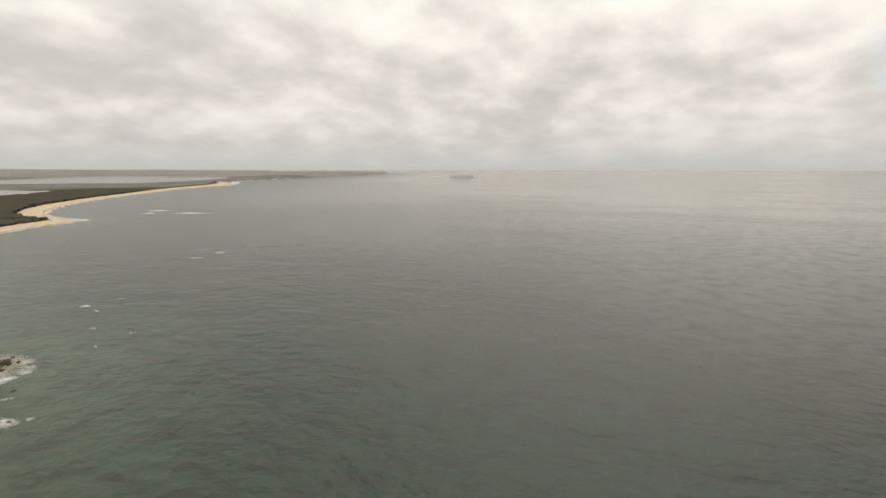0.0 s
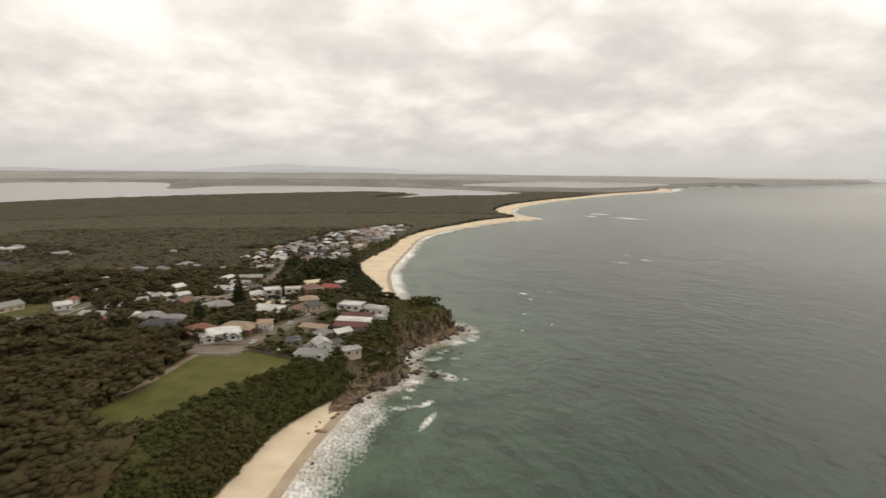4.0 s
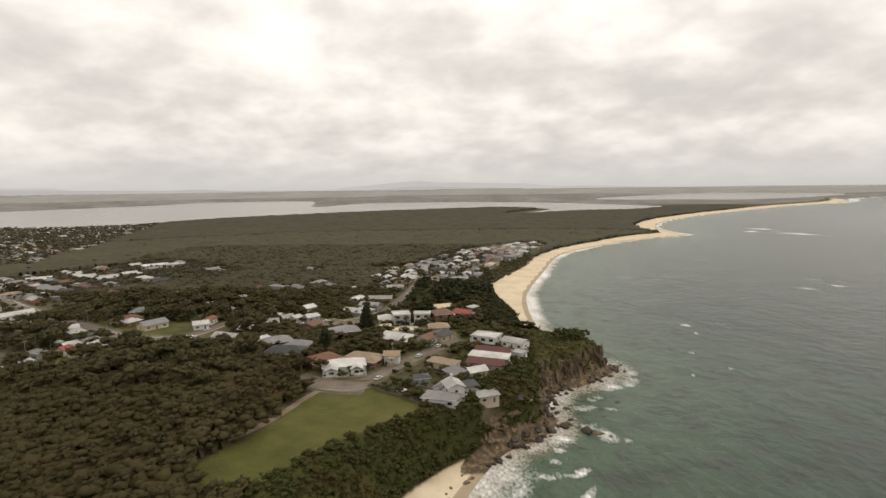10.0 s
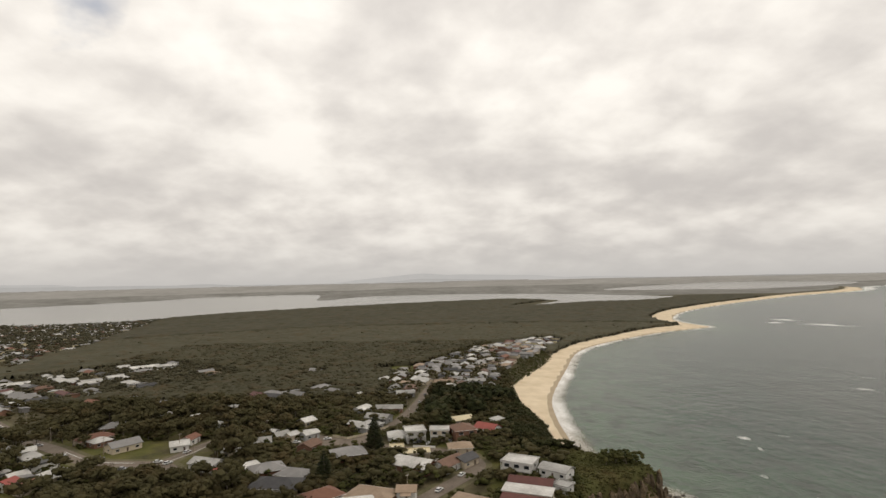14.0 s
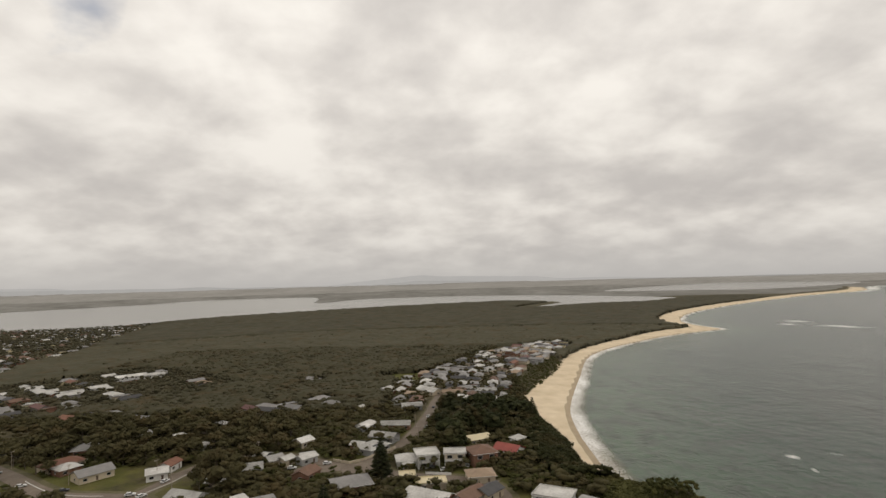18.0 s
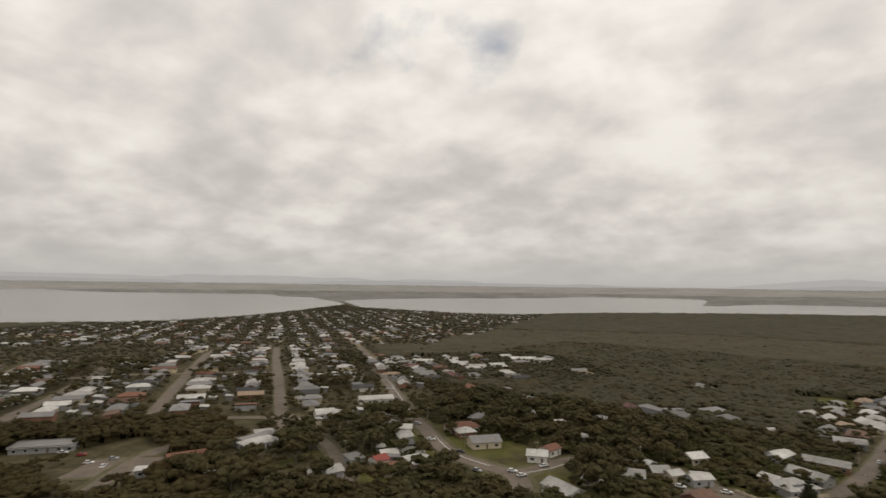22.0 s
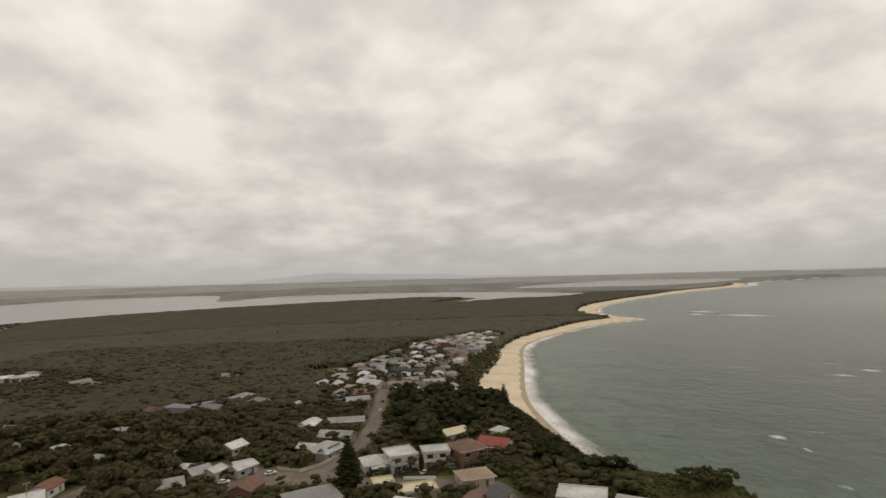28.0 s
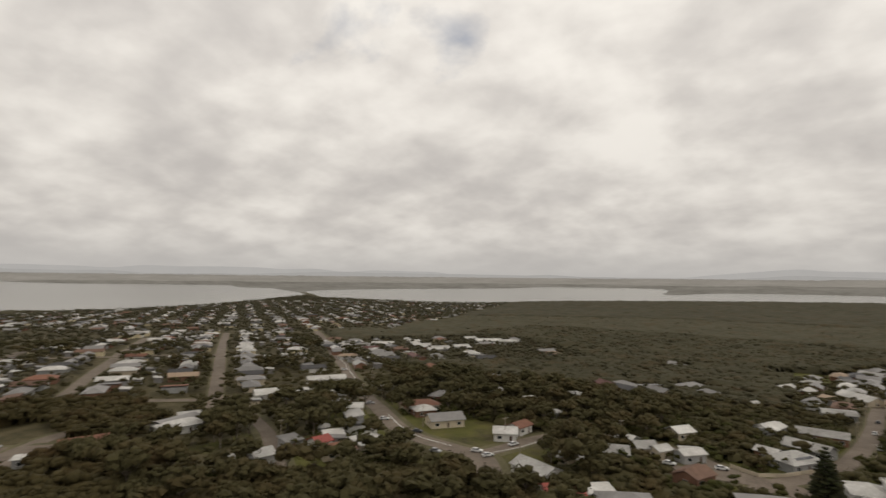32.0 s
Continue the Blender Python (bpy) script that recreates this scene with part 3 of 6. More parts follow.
MAT_SOLAR = material("solar_cell", [(0.012, 0.014, 0.022), (0.02, 0.022, 0.034)], 0.15, 0.5, spec=0.6)
MAT_CONCRETE = material("concrete", [(0.30, 0.28, 0.25), (0.42, 0.40, 0.36)], 0.85, 0.3, 4)
MAT_ASPHALT = material("worn_asphalt", [(0.11, 0.088, 0.068), (0.155, 0.125, 0.097), (0.20, 0.165, 0.13)], 0.85, 0.12, 1.2)
MAT_TRACK = material("sandy_path", [(0.17, 0.125, 0.085), (0.25, 0.19, 0.13)], 0.9, 0.15, 1.5)
MAT_LINE = material("road_paint", [(0.6, 0.6, 0.57), (0.75, 0.75, 0.72)], 0.6, 0.5)
MAT_VERGE = material("dry_grass_verge", [(0.060, 0.056, 0.024), (0.095, 0.085, 0.04), (0.14, 0.12, 0.065)], 0.9, 0.1, 1.0)
MAT_BARK = material("grey_bark", [(0.09, 0.075, 0.06), (0.19, 0.16, 0.13)], 0.9, 0.8, 5)


def leaf_material(name, stops, dry=(0.085, 0.055, 0.026), rough=0.8):
    m = bpy.data.materials.new(name)
    m.use_nodes = True
    add, link = nodes_of(m.node_tree)
    out, bsdf = add("ShaderNodeOutputMaterial"), add("ShaderNodeBsdfPrincipled", Roughness=rough)
    bsdf.inputs["Specular IOR Level"].default_value = 0.06
    link(bsdf.outputs[0], out.inputs[0])
    geo, info = add("ShaderNodeNewGeometry"), add("ShaderNodeObjectInfo")
    n = add("ShaderNodeTexNoise", Scale=0.9, Detail=6, Roughness=0.75); link(geo.outputs["Position"], n.inputs["Vector"])
    w = add("ShaderNodeTexNoise", Scale=0.018, Detail=3); link(geo.outputs["Position"], w.inputs["Vector"])
    def mad(a, k, c):
        x = add("ShaderNodeMath"); x.operation = "MULTIPLY_ADD"; link(a, x.inputs[0]); x.inputs[1].default_value = k
        if isinstance(c, float): x.inputs[2].default_value = c
        else: link(c, x.inputs[2])
        return x.outputs[0]
    v = mad(n.outputs[0], 0.55, -0.02)
    v = mad(geo.outputs["Random Per Island"], 0.22, v)
    v = mad(info.outputs["Random"], 0.14, v)
    v = mad(w.outputs[0], 0.5, mad(v, 1.0, -0.22))
    r = add("ShaderNodeValToRGB"); link(v, r.inputs[0])
    while len(r.color_ramp.elements) < len(stops):
        r.color_ramp.elements.new(0.5)
    for e, (p, c) in zip(r.color_ramp.elements, stops):
        e.position, e.color = p, (*c, 1)
    d = add("ShaderNodeTexNoise", Scale=0.05, Detail=4, Roughness=0.65); link(geo.outputs["Position"], d.inputs["Vector"])
    dr = add("ShaderNodeMapRange"); link(d.outputs[0], dr.inputs[0])
    for k, u in zip((1, 2, 3, 4), (0.5, 0.72, 0.0, 0.55)): dr.inputs[k].default_value = u
    mx = add("ShaderNodeMix"); mx.data_type = "RGBA"; link(dr.outputs[0], mx.inputs[0]); link(r.outputs[0], mx.inputs[6]); mx.inputs[7].default_value = (*dry, 1)
    link(mx.outputs[2], bsdf.inputs["Base Color"])
    b = add("ShaderNodeBump", Strength=0.7, Distance=0.4); n2 = add("ShaderNodeTexNoise", Scale=1.7, Detail=5, Roughness=0.7)
    link(geo.outputs["Position"], n2.inputs["Vector"]); link(n2.outputs[0], b.inputs["Height"]); link(b.outputs[0], bsdf.inputs["Normal"])
    return m


MAT_LEAF = leaf_material("olive_foliage", [(0.18, (0.040, 0.037, 0.018)), (0.42, (0.053, 0.048, 0.022)), (0.62, (0.068, 0.060, 0.028)), (0.88, (0.100, 0.085, 0.042))])
MAT_SCRUB = leaf_material("coastal_scrub", [(0.18, (0.032, 0.034, 0.012)), (0.42, (0.044, 0.046, 0.015)), (0.65, (0.057, 0.059, 0.018)), (0.88, (0.092, 0.084, 0.033))])
# distance haze is put into these two leaf colours, less into the middle one
MAT_FARLEAF = leaf_material("hazed_far_foliage", [(0.18, (0.050, 0.047, 0.030)), (0.45, (0.070, 0.066, 0.042)), (0.65, (0.086, 0.080, 0.052)), (0.88, (0.108, 0.099, 0.067))])
MAT_MIDLEAF = leaf_material("hazed_mid_foliage", [(0.18, (0.046, 0.043, 0.025)), (0.45, (0.061, 0.057, 0.034)), (0.65, (0.076, 0.070, 0.043)), (0.88, (0.10, 0.091, 0.057))])
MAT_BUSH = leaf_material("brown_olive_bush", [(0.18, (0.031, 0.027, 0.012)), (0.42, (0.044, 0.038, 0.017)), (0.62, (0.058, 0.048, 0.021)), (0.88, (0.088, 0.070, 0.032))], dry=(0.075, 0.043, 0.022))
MAT_HEAD = leaf_material("headland_scrub", [(0.18, (0.044, 0.045, 0.017)), (0.42, (0.062, 0.063, 0.022)), (0.65, (0.082, 0.080, 0.028)), (0.88, (0.118, 0.106, 0.042))])
MAT_BLUFF = leaf_material("dark_bluff_scrub", [(0.18, (0.022, 0.024, 0.010)), (0.42, (0.032, 0.034, 0.014)), (0.65, (0.044, 0.046, 0.018)), (0.88, (0.070, 0.066, 0.028))])
MAT_PINE = leaf_material("dark_pine_needles", [(0.2, (0.012, 0.014, 0.006)), (0.5, (0.030, 0.034, 0.014)), (0.85, (0.055, 0.058, 0.024))])
MAT_ROCK = material("brown_rock", [(0.04, 0.030, 0.019), (0.10, 0.072, 0.044), (0.21, 0.155, 0.095)], 0.85, 0.25, 2.2, 0.25, 1.2, spread=0.3)
MAT_DARKROCK = material("wet_dark_rock", [(0.022, 0.017, 0.012), (0.062, 0.046, 0.032)], 0.55, 0.4, 2.5, 0.2, 1.5, spread=0.3)
MAT_SHELF = material("tan_shelf_rock", [(0.07, 0.05, 0.03), (0.16, 0.115, 0.068), (0.28, 0.205, 0.125)], 0.85, 0.3, 2.4, 0.25, 1.3, spread=0.3)

# ---- roads: strips laid over the ground ----
def strip_mesh(name, line, width, mat, lift=0.12, steps=8):
    line = smooth_ring(line, False, steps)
    d = np.gradient(line, axis=0)
    d /= np.linalg.norm(d, axis=1)[:, None]
    side = np.stack([-d[:, 1], d[:, 0]], 1)
    cols = np.linspace(-0.5, 0.5, 5)
    rows = np.stack([line + side * width * c for c in cols], 1)
    flat = rows.reshape(-1, 2)
    z = heights(flat).reshape(len(line), 5)
    z = np.maximum(z, z.mean(1, keepdims=True)) + lift
    top = np.concatenate([flat, z.reshape(-1, 1)], 1)
    low = top.copy(); low[:, 2] -= 0.8
    n, m = len(line), 5
    i, j = np.meshgrid(np.arange(n - 1), np.arange(m - 1), indexing="ij")
    f = np.stack([i * m + j, (i + 1) * m + j, (i + 1) * m + j + 1, i * m + j + 1], -1).reshape(-1, 4)[:, ::-1]
    k, o = np.arange(n - 1), n * m
    edge_a = np.stack([k * m, (k + 1) * m, o + (k + 1) * m, o + k * m], 1)
    edge_b = np.stack([k * m + 4, o + k * m + 4, o + (k + 1) * m + 4, (k + 1) * m + 4], 1)
    me = fast_mesh(name, np.concatenate([top, low]), np.concatenate([f, edge_a, edge_b]), False)
    me.materials.append(mat)
    return me


U, V = np.array((-0.83, 0.56)), np.array((0.56, 0.83))      # along and across the town's streets


def town(u, v):
    return tuple(U * u + V * v)


ROADS = [("road_main", [(-136, 282), (-148, 296), (-165, 299), (-185, 302), (-213, 318), (-285, 373), (-348, 423), (-410, 472), (-541, 578), (-700, 690), (-900, 830)], 9, MAT_ASPHALT),
         ("road_side", [(-150, 297), (-146, 313), (-142, 330), (-134, 343), (-118, 352), (-95, 350), (-72, 336), (-58, 330)], 7, MAT_ASPHALT),
         ("road_beach", [(-63, 318), (-58, 332), (-45, 352), (-36, 383), (-28, 437), (-23, 498), (-17, 553)], 7, MAT_ASPHALT),
         ("road_corner", [(-88, 326), (-70, 330), (-55, 330), (-38, 318), (-10, 310), (8, 303)], 10, MAT_ASPHALT),
         ("road_park", [(-64, 224), (-50, 214), (-36, 216), (-27, 227), (-18, 243), (-8, 258), (2, 273), (9, 288), (4, 304)], 8, MAT_ASPHALT),
         ("road_turning", [(-64, 223), (-54, 217), (-42, 212), (-30, 211)], 13, MAT_ASPHALT),
         ("path_park", [(-50, 206), (-54, 196), (-58, 182), (-66, 164), (-80, 150)], 3, MAT_TRACK)]
STREETS = (-326, -248, -170, -91, -13, 65)
for k, v in enumerate(STREETS):
    ROADS.append(("road_town", [town(u, v + 2 * math.sin(u / 130 + k)) for u in range(400 if v > 0 else 440, 890 if v > -50 else 760, 60)], 8, MAT_ASPHALT))
ROADS.append(("road_cross", [town(440 - max(0, v) * 0.12, v) for v in range(-330, 150, 60)], 6, MAT_ASPHALT))
ROADS.append(("road_cross", [town(600, v) for v in range(-330, 170, 60)], 6, MAT_ASPHALT))
ROADS.append(("road_park_gate", [(-286, 128), (-273, 141), (-266, 154), (-262, 168), (-254, 184), (-243, 198)], 5, MAT_ASPHALT))
ROADS.append(("road_yard", [(-262, 168), (-276, 182), (-290, 196), (-302, 214), (-300, 236), (-292, 268)], 8, MAT_ASPHALT))
ROADS.append(("road_car_park", [(-306, 180), (-294, 190), (-280, 202)], 26, MAT_ASPHALT))
ROADS.append(("road_short", [town(300, 92), town(350, 90), town(398, 82), town(438, 72)], 6, MAT_ASPHALT))
for n_road, (name, line, width, mat) in enumerate(ROADS):
    link_part(name, strip_mesh(name, line, width + (2.5 if name in ("road_beach", "road_town", "road_cross") else 6), MAT_VERGE, 0.05 + 0.006 * n_road) if mat is not MAT_TRACK else strip_mesh(name, line, width, mat)).name = "verge" if mat is not MAT_TRACK else "path"
    if mat is not MAT_TRACK:
        tagged(link_part("road", strip_mesh("road", line, width, mat, 0.13 + 0.006 * n_road)), "worn grey-brown asphalt road", "road", kind="structure")
for ob in list(scene.objects):
    if ob.name.startswith("verge") or ob.name.startswith("path"):
        tagged(ob, "dry grass verge beside the road" if ob.name.startswith("verge") else "narrow sandy footpath", "verge" if ob.name.startswith("verge") else "path", kind="structure")
line = ROADS[0][1]
tagged(link_part("road_marking", strip_mesh("road_marking", [(x + 1.0, y + 1.4) for x, y in line[2:8]], 0.35, MAT_LINE, 0.17)), "white painted line along the main road", "road marking", kind="structure")
tagged(link_part("kerb", strip_mesh("kerb", [(-147, 303), (-142, 315), (-138, 330), (-130, 341)], 0.8, MAT_CONCRETE, 0.25)), "pale concrete kerb of the side road", "kerb", kind="structure")
tagged(link_part("kerb", strip_mesh("kerb", [(-51, 209), (-40, 207), (-32, 209), (-25, 214)], 0.3, MAT_CONCRETE, 0.24)), "low concrete kerb at the park's edge", "kerb", kind="structure")


# ---- houses ----
def roof_shape(kind, w, d, over=0.6, rise=0.0, t=0.22):
    """Roof over a plan w by d with its underside at z = 0."""
    a, b = w / 2 + over, d / 2 + over
    if kind == "hip":
        h, r = rise or 0.21 * min(w, d), max(a - b, 0.3)
        top = [(-a, -b, t), (a, -b, t), (a, b, t), (-a, b, t), (-r, 0, h + t), (r, 0, h + t)] if a >= b else [(-a, -b, t), (a, -b, t), (a, b, t), (-a, b, t), (0, -(b - a + 0.3), h + t), (0, b - a + 0.3, h + t)]
        low = [(-a, -b, 0), (a, -b, 0), (a, b, 0), (-a, b, 0)]
        sides = [(0, 1, 5, 4), (1, 2, 5), (2, 3, 4, 5), (3, 0, 4)] if a >= b else [(0, 1, 4), (1, 2, 5, 4), (2, 3, 5), (3, 0, 4, 5)]
        return top + low, sides + [(6, 7, 1, 0), (7, 8, 2, 1), (8, 9, 3, 2), (9, 6, 0, 3), (9, 8, 7, 6)]
    if kind == "gable":
        h = rise or 0.24 * d
        v = [(x, y, z) for x in (-a, a) for y, z in ((-b, 0), (0, h), (b, 0), (b, t), (0, h + t * 1.2), (-b, t))]
        f = [(5, 4, 3, 2, 1, 0), (6, 7, 8, 9, 10, 11)] + [(i, (i + 1) % 6, 6 + (i + 1) % 6, 6 + i) for i in range(6)]
        return v, f
    if kind == "curve":
        h, n = 0.2 * d, 8
        prof = [(-b + 2 * b * i / n, h * (1 - (2 * i / n - 1) ** 2)) for i in range(n + 1)]
        ring = [(y, z) for y, z in prof] + [(y, z + t) for y, z in reversed(prof)]
        m = len(ring)
        v = [(x, y, z) for x in (-a, a) for y, z in ring]
        return v, [tuple(reversed(range(m))), tuple(range(m, 2 * m))] + [(i, (i + 1) % m, m + (i + 1) % m, m + i) for i in range(m)]
    if kind == "skillion":
        h = 0.12 * d
        v = [(-a, -b, 0), (a, -b, 0), (a, b, h), (-a, b, h), (-a, -b, t), (a, -b, t), (a, b, h + t), (-a, b, h + t)]
        return v, [(3, 2, 1, 0), (4, 5, 6, 7), (0, 1, 5, 4), (1, 2, 6, 5), (2, 3, 7, 6), (3, 0, 4, 7)]
    return boxes((-a, -b, 0, a, b, t * 1.4), (-a, -b, t * 1.4, a, -b + 0.25, t * 1.4 + 0.4), (-a, b - 0.25, t * 1.4, a, b, t * 1.4 + 0.4),
                 (-a, -b + 0.25, t * 1.4, -a + 0.25, b - 0.25, t * 1.4 + 0.4), (a - 0.25, -b + 0.25, t * 1.4, a, b - 0.25, t * 1.4 + 0.4))


def wall_shape(kind, w, d, h):
    v, f = boxes((-w / 2, -d / 2, -2.2, w / 2, d / 2, h + 0.05))
    if kind == "gable":
        g = 0.24 * (d / 2) / (d / 2 + 0.6) * d * 0.96
        n = len(v)
        v += [(x, y, z) for x in (-w / 2, w / 2) for y, z in ((-d / 2, h), (d / 2, h), (0, h + g))]
        f += [(n, n + 2, n + 1), (n + 3, n + 4, n + 5), (n, n + 3, n + 5, n + 2), (n + 1, n + 2, n + 5, n + 4)]
    if kind == "curve":
        n = len(v)
        v += [(x, y, z) for x in (-w / 2, w / 2) for y, z in ((-d / 2, h), (d / 2, h), (0, h + 0.17 * d))]
        f += [(n, n + 2, n + 1), (n + 3, n + 4, n + 5), (n, n + 3, n + 5, n + 2), (n + 1, n + 2, n + 5, n + 4)]
    return v, f


def window_at(parent, m, wide=1.7, high=1.3):
    fv, ff = boxes((-wide / 2, -0.06, -high / 2, wide / 2, 0.06, -high / 2 + 0.1), (-wide / 2, -0.06, high / 2 - 0.1, wide / 2, 0.06, high / 2),
                   (-wide / 2, -0.06, -high / 2 + 0.1, -wide / 2 + 0.1, 0.06, high / 2 - 0.1), (wide / 2 - 0.1, -0.06, -high / 2 + 0.1, wide / 2, 0.06, high / 2 - 0.1))
    win = link_part("window", shape(("window", wide, high), fv, ff, MAT_FRAME), parent, at=m)
    pv, pf = boxes((-wide / 2 + 0.1, -0.03, -high / 2 + 0.1, wide / 2 - 0.1, 0.03, high / 2 - 0.1))
    link_part("pane", shape(("pane", wide, high), pv, pf, MAT_GLASS), win)


WORDS = {"light": "pale metal", "grey": "grey metal", "dark": "charcoal tile", "terracotta": "terracotta tile", "red": "bright red metal",
         "maroon": "maroon metal", "tan": "tan tile", "brown": "brown tile", "cream": "cream metal"}
FORM = {"hip": "hipped", "gable": "gabled", "curve": "curved", "skillion": "sloping", "flat": "flat"}


def make_house(w, d, storeys, roof, rcol, wcol, extra="", rich=True):
    """A house at the origin, its long side along x, its front at -y."""
    h = 2.9 * storeys
    ob = new("house")
    label = f"{wcol} house with a {FORM[roof]} {WORDS[rcol]} roof"
    label = {1: "", 2: "two-storey ", 3: "three-storey "}[storeys] + label
    label += {"verandah": " and a timber verandah", "solar": " and solar panels", "chimney": " and a chimney", "balcony": " and balconies", "awning": " and white awnings",
              "porch": " and a front porch", "pillars": " and a pillared front", "garage": " and a garage door", "wings": " and front gables"}.get(extra, "")
    tagged(ob, label, "house")
    link_part("wall", shape(("walls", roof, w, d, h, wcol), *wall_shape(roof, w, d, h), WALL[wcol]), ob)
    top = link_part("roof", shape(("roof", roof, w, d, rcol), *roof_shape(roof, w, d), ROOF[rcol]), ob, at=pose(0, 0, h))
    n = max(1, int(w / 4.2))
    for s in range(storeys):
        z = 1.5 + 2.9 * s
        for i in range(n if rich else min(n, 2)):
            x = (i - (n - 1) / 2) * w / n if rich or n < 3 else (i - 0.5) * w * 0.5
            if not (s == 0 and i == n // 2 and rich):
                window_at(ob, pose(x, -d / 2, z), *((2.6, 1.7) if storeys > 1 else (1.9, 1.35)))
            if rich:
                window_at(ob, pose(x, d / 2, z), 1.5, 1.2)
        if rich:
            for sx in (-1, 1):
                window_at(ob, pose(sx * w / 2, 0, z, 0, 0, 90), 1.6, 1.2)
    dv, df = boxes((-0.5, -0.05, -1.05, 0.5, 0.05, 1.05))
    if rich:
        x = (n // 2 - (n - 1) / 2) * w / n
        link_part("door", shape("door", dv, df, MAT_DOOR), ob, at=pose(x, -d / 2, 1.05))
        a, b = w / 2 + 0.62, d / 2 + 0.62
        if roof in ("hip", "flat"):
            v, f = boxes((-a, -b - 0.1, 0.06, a, -b, 0.2), (-a, b, 0.06, a, b + 0.1, 0.2))
            link_part("gutter", shape(("gutter", w, d), v, f, MAT_WHITE), top)
    if extra in ("verandah", "porch"):
        deep, wide = (3.0, w) if extra == "verandah" else (2.4, w * 0.5)
        y0 = -d / 2 - deep
        v, f = boxes((-wide / 2, y0, -2.0, wide / 2, -d / 2, 0.15))
        deck = link_part("deck", shape(("deck", wide, d), v, f, MAT_TIMBER), ob)
        v = [(-wide / 2 - 0.3, y0 - 0.4, 2.35), (wide / 2 + 0.3, y0 - 0.4, 2.35), (wide / 2 + 0.3, -d / 2 - 0.3, 2.75), (-wide / 2 - 0.3, -d / 2 - 0.3, 2.75)]
        v += [(x, y, z + 0.14) for x, y, z in v]
        link_part("porch_roof", shape(("porch_roof", wide, d, rcol), v, [(3, 2, 1, 0), (4, 5, 6, 7), (0, 1, 5, 4), (1, 2, 6, 5), (2, 3, 7, 6), (3, 0, 4, 7)], ROOF[rcol]), ob)
        v, f = boxes((-0.09, -0.09, 0.15, 0.09, 0.09, 2.4))
        for i in range(max(3, int(wide / 3.2) + 1)):
            m = max(3, int(wide / 3.2) + 1)
            link_part("post", shape("post", v, f, MAT_WHITE), ob, at=pose((i / (m - 1) - 0.5) * (wide - 0.3), y0 + 0.15, 0))
        v, f = boxes((-wide / 2, y0 + 0.1, 1.0, wide / 2, y0 + 0.17, 1.1), (-wide / 2, y0 + 0.1, 0.55, wide / 2, y0 + 0.17, 0.6))
        link_part("railing", shape(("railing", wide, d), v, f, MAT_WHITE), ob)
    if extra == "balcony":
        for s in range(1, storeys):
            z = 2.9 * s
            v, f = boxes((-w / 2, -d / 2 - 1.9, -0.18, w / 2, -d / 2, 0.02))
            bal = link_part("balcony", shape(("balcony", w, d), v, f, MAT_CONCRETE), ob, at=pose(0, 0, z))
            v, f = boxes((-w / 2, -d / 2 - 1.9, 0.02, w / 2, -d / 2 - 1.83, 1.0))
            link_part("balustrade", shape(("balustrade", w, d), v, f, MAT_FRAME), bal)
        v, f = boxes((-0.12, -0.12, -2.0, 0.12, 0.12, h))
        for sx in (-1, 1):
            link_part("post", shape(("tall_post", storeys), v, f, MAT_WHITE), ob, at=pose(sx * (w / 2 - 0.15), -d / 2 - 1.75, 0))
    if extra == "chimney":
        v, f = boxes((-0.45, -0.45, 0, 0.45, 0.45, 3.4), (-0.55, -0.55, 3.4, 0.55, 0.55, 3.6), (-0.2, -0.2, 3.6, 0.2, 0.2, 4.0))
        link_part("chimney", shape("chimney", v, f, WALL["white"]), ob, at=pose(-w * 0.3, 0, h))
    if extra == "solar":
        tilt = math.degrees(math.atan2(0.24 * d, d / 2 + 0.6)) if roof == "gable" else 14
        for i in range(2):
            v, f = boxes((-2.0, -1.6, 0, 2.0, 1.6, 0.08))
            link_part("solar_panel", shape("solar_panel", v, f, MAT_SOLAR), ob, "dark solar panel", pose((i - 0.5) * 4.3, -d * 0.26, h + 0.30 + 0.26 * d * (0.42 if roof == "gable" else 0.36), tilt))
    if extra == "awning":
        for i in range(2):
            v = [(-2.2, -2.4, 2.2), (2.2, -2.4, 2.2), (2.2, 0, 2.9), (-2.2, 0, 2.9)]
            v += [(x, y, z + 0.08) for x, y, z in v]
            link_part("awning", shape("awning", v, [(3, 2, 1, 0), (4, 5, 6, 7), (0, 1, 5, 4), (1, 2, 6, 5), (2, 3, 7, 6), (3, 0, 4, 7)], MAT_WHITE), ob, at=pose((i - 0.5) * 5, -d / 2, 0))
    if extra == "pillars":
        v, f = boxes((-0.25, -0.25, -2, 0.25, 0.25, 2.9))
        for i in range(7):
            link_part("pillar", shape("pillar", v, f, MAT_WHITE), ob, at=pose((i / 6 - 0.5) * (w + 0.4), -d / 2 - 0.4, 0))
    if extra == "wings":
        for sx in (-0.3, 0.28):
            wing = link_part("wing", shape(("wing", w), *boxes((-2.6, -4.5, -2.2, 2.6, 0, h)), WALL[wcol]), ob, at=pose(sx * w, -d / 2, 0))
            v, f = roof_shape("gable", 6.0, 5.2, 0.5)
            link_part("wing_roof", shape(("wing_roof", w, rcol), [(-y, x, z) for x, y, z in v], f, ROOF[rcol]), wing, at=pose(0, -2.0, h))
            window_at(wing, pose(0, -4.5, 1.6), 2.4, 1.5)
        v, f = boxes((-w / 2, -d / 2 - 6.2, -2.2, w / 2, -d / 2 - 4.5, 0.1))
        link_part("deck", shape(("front_deck", w), v, f, MAT_TIMBER), ob)
        v, f = boxes((-0.09, -0.09, 0.1, 0.09, 0.09, 2.9))
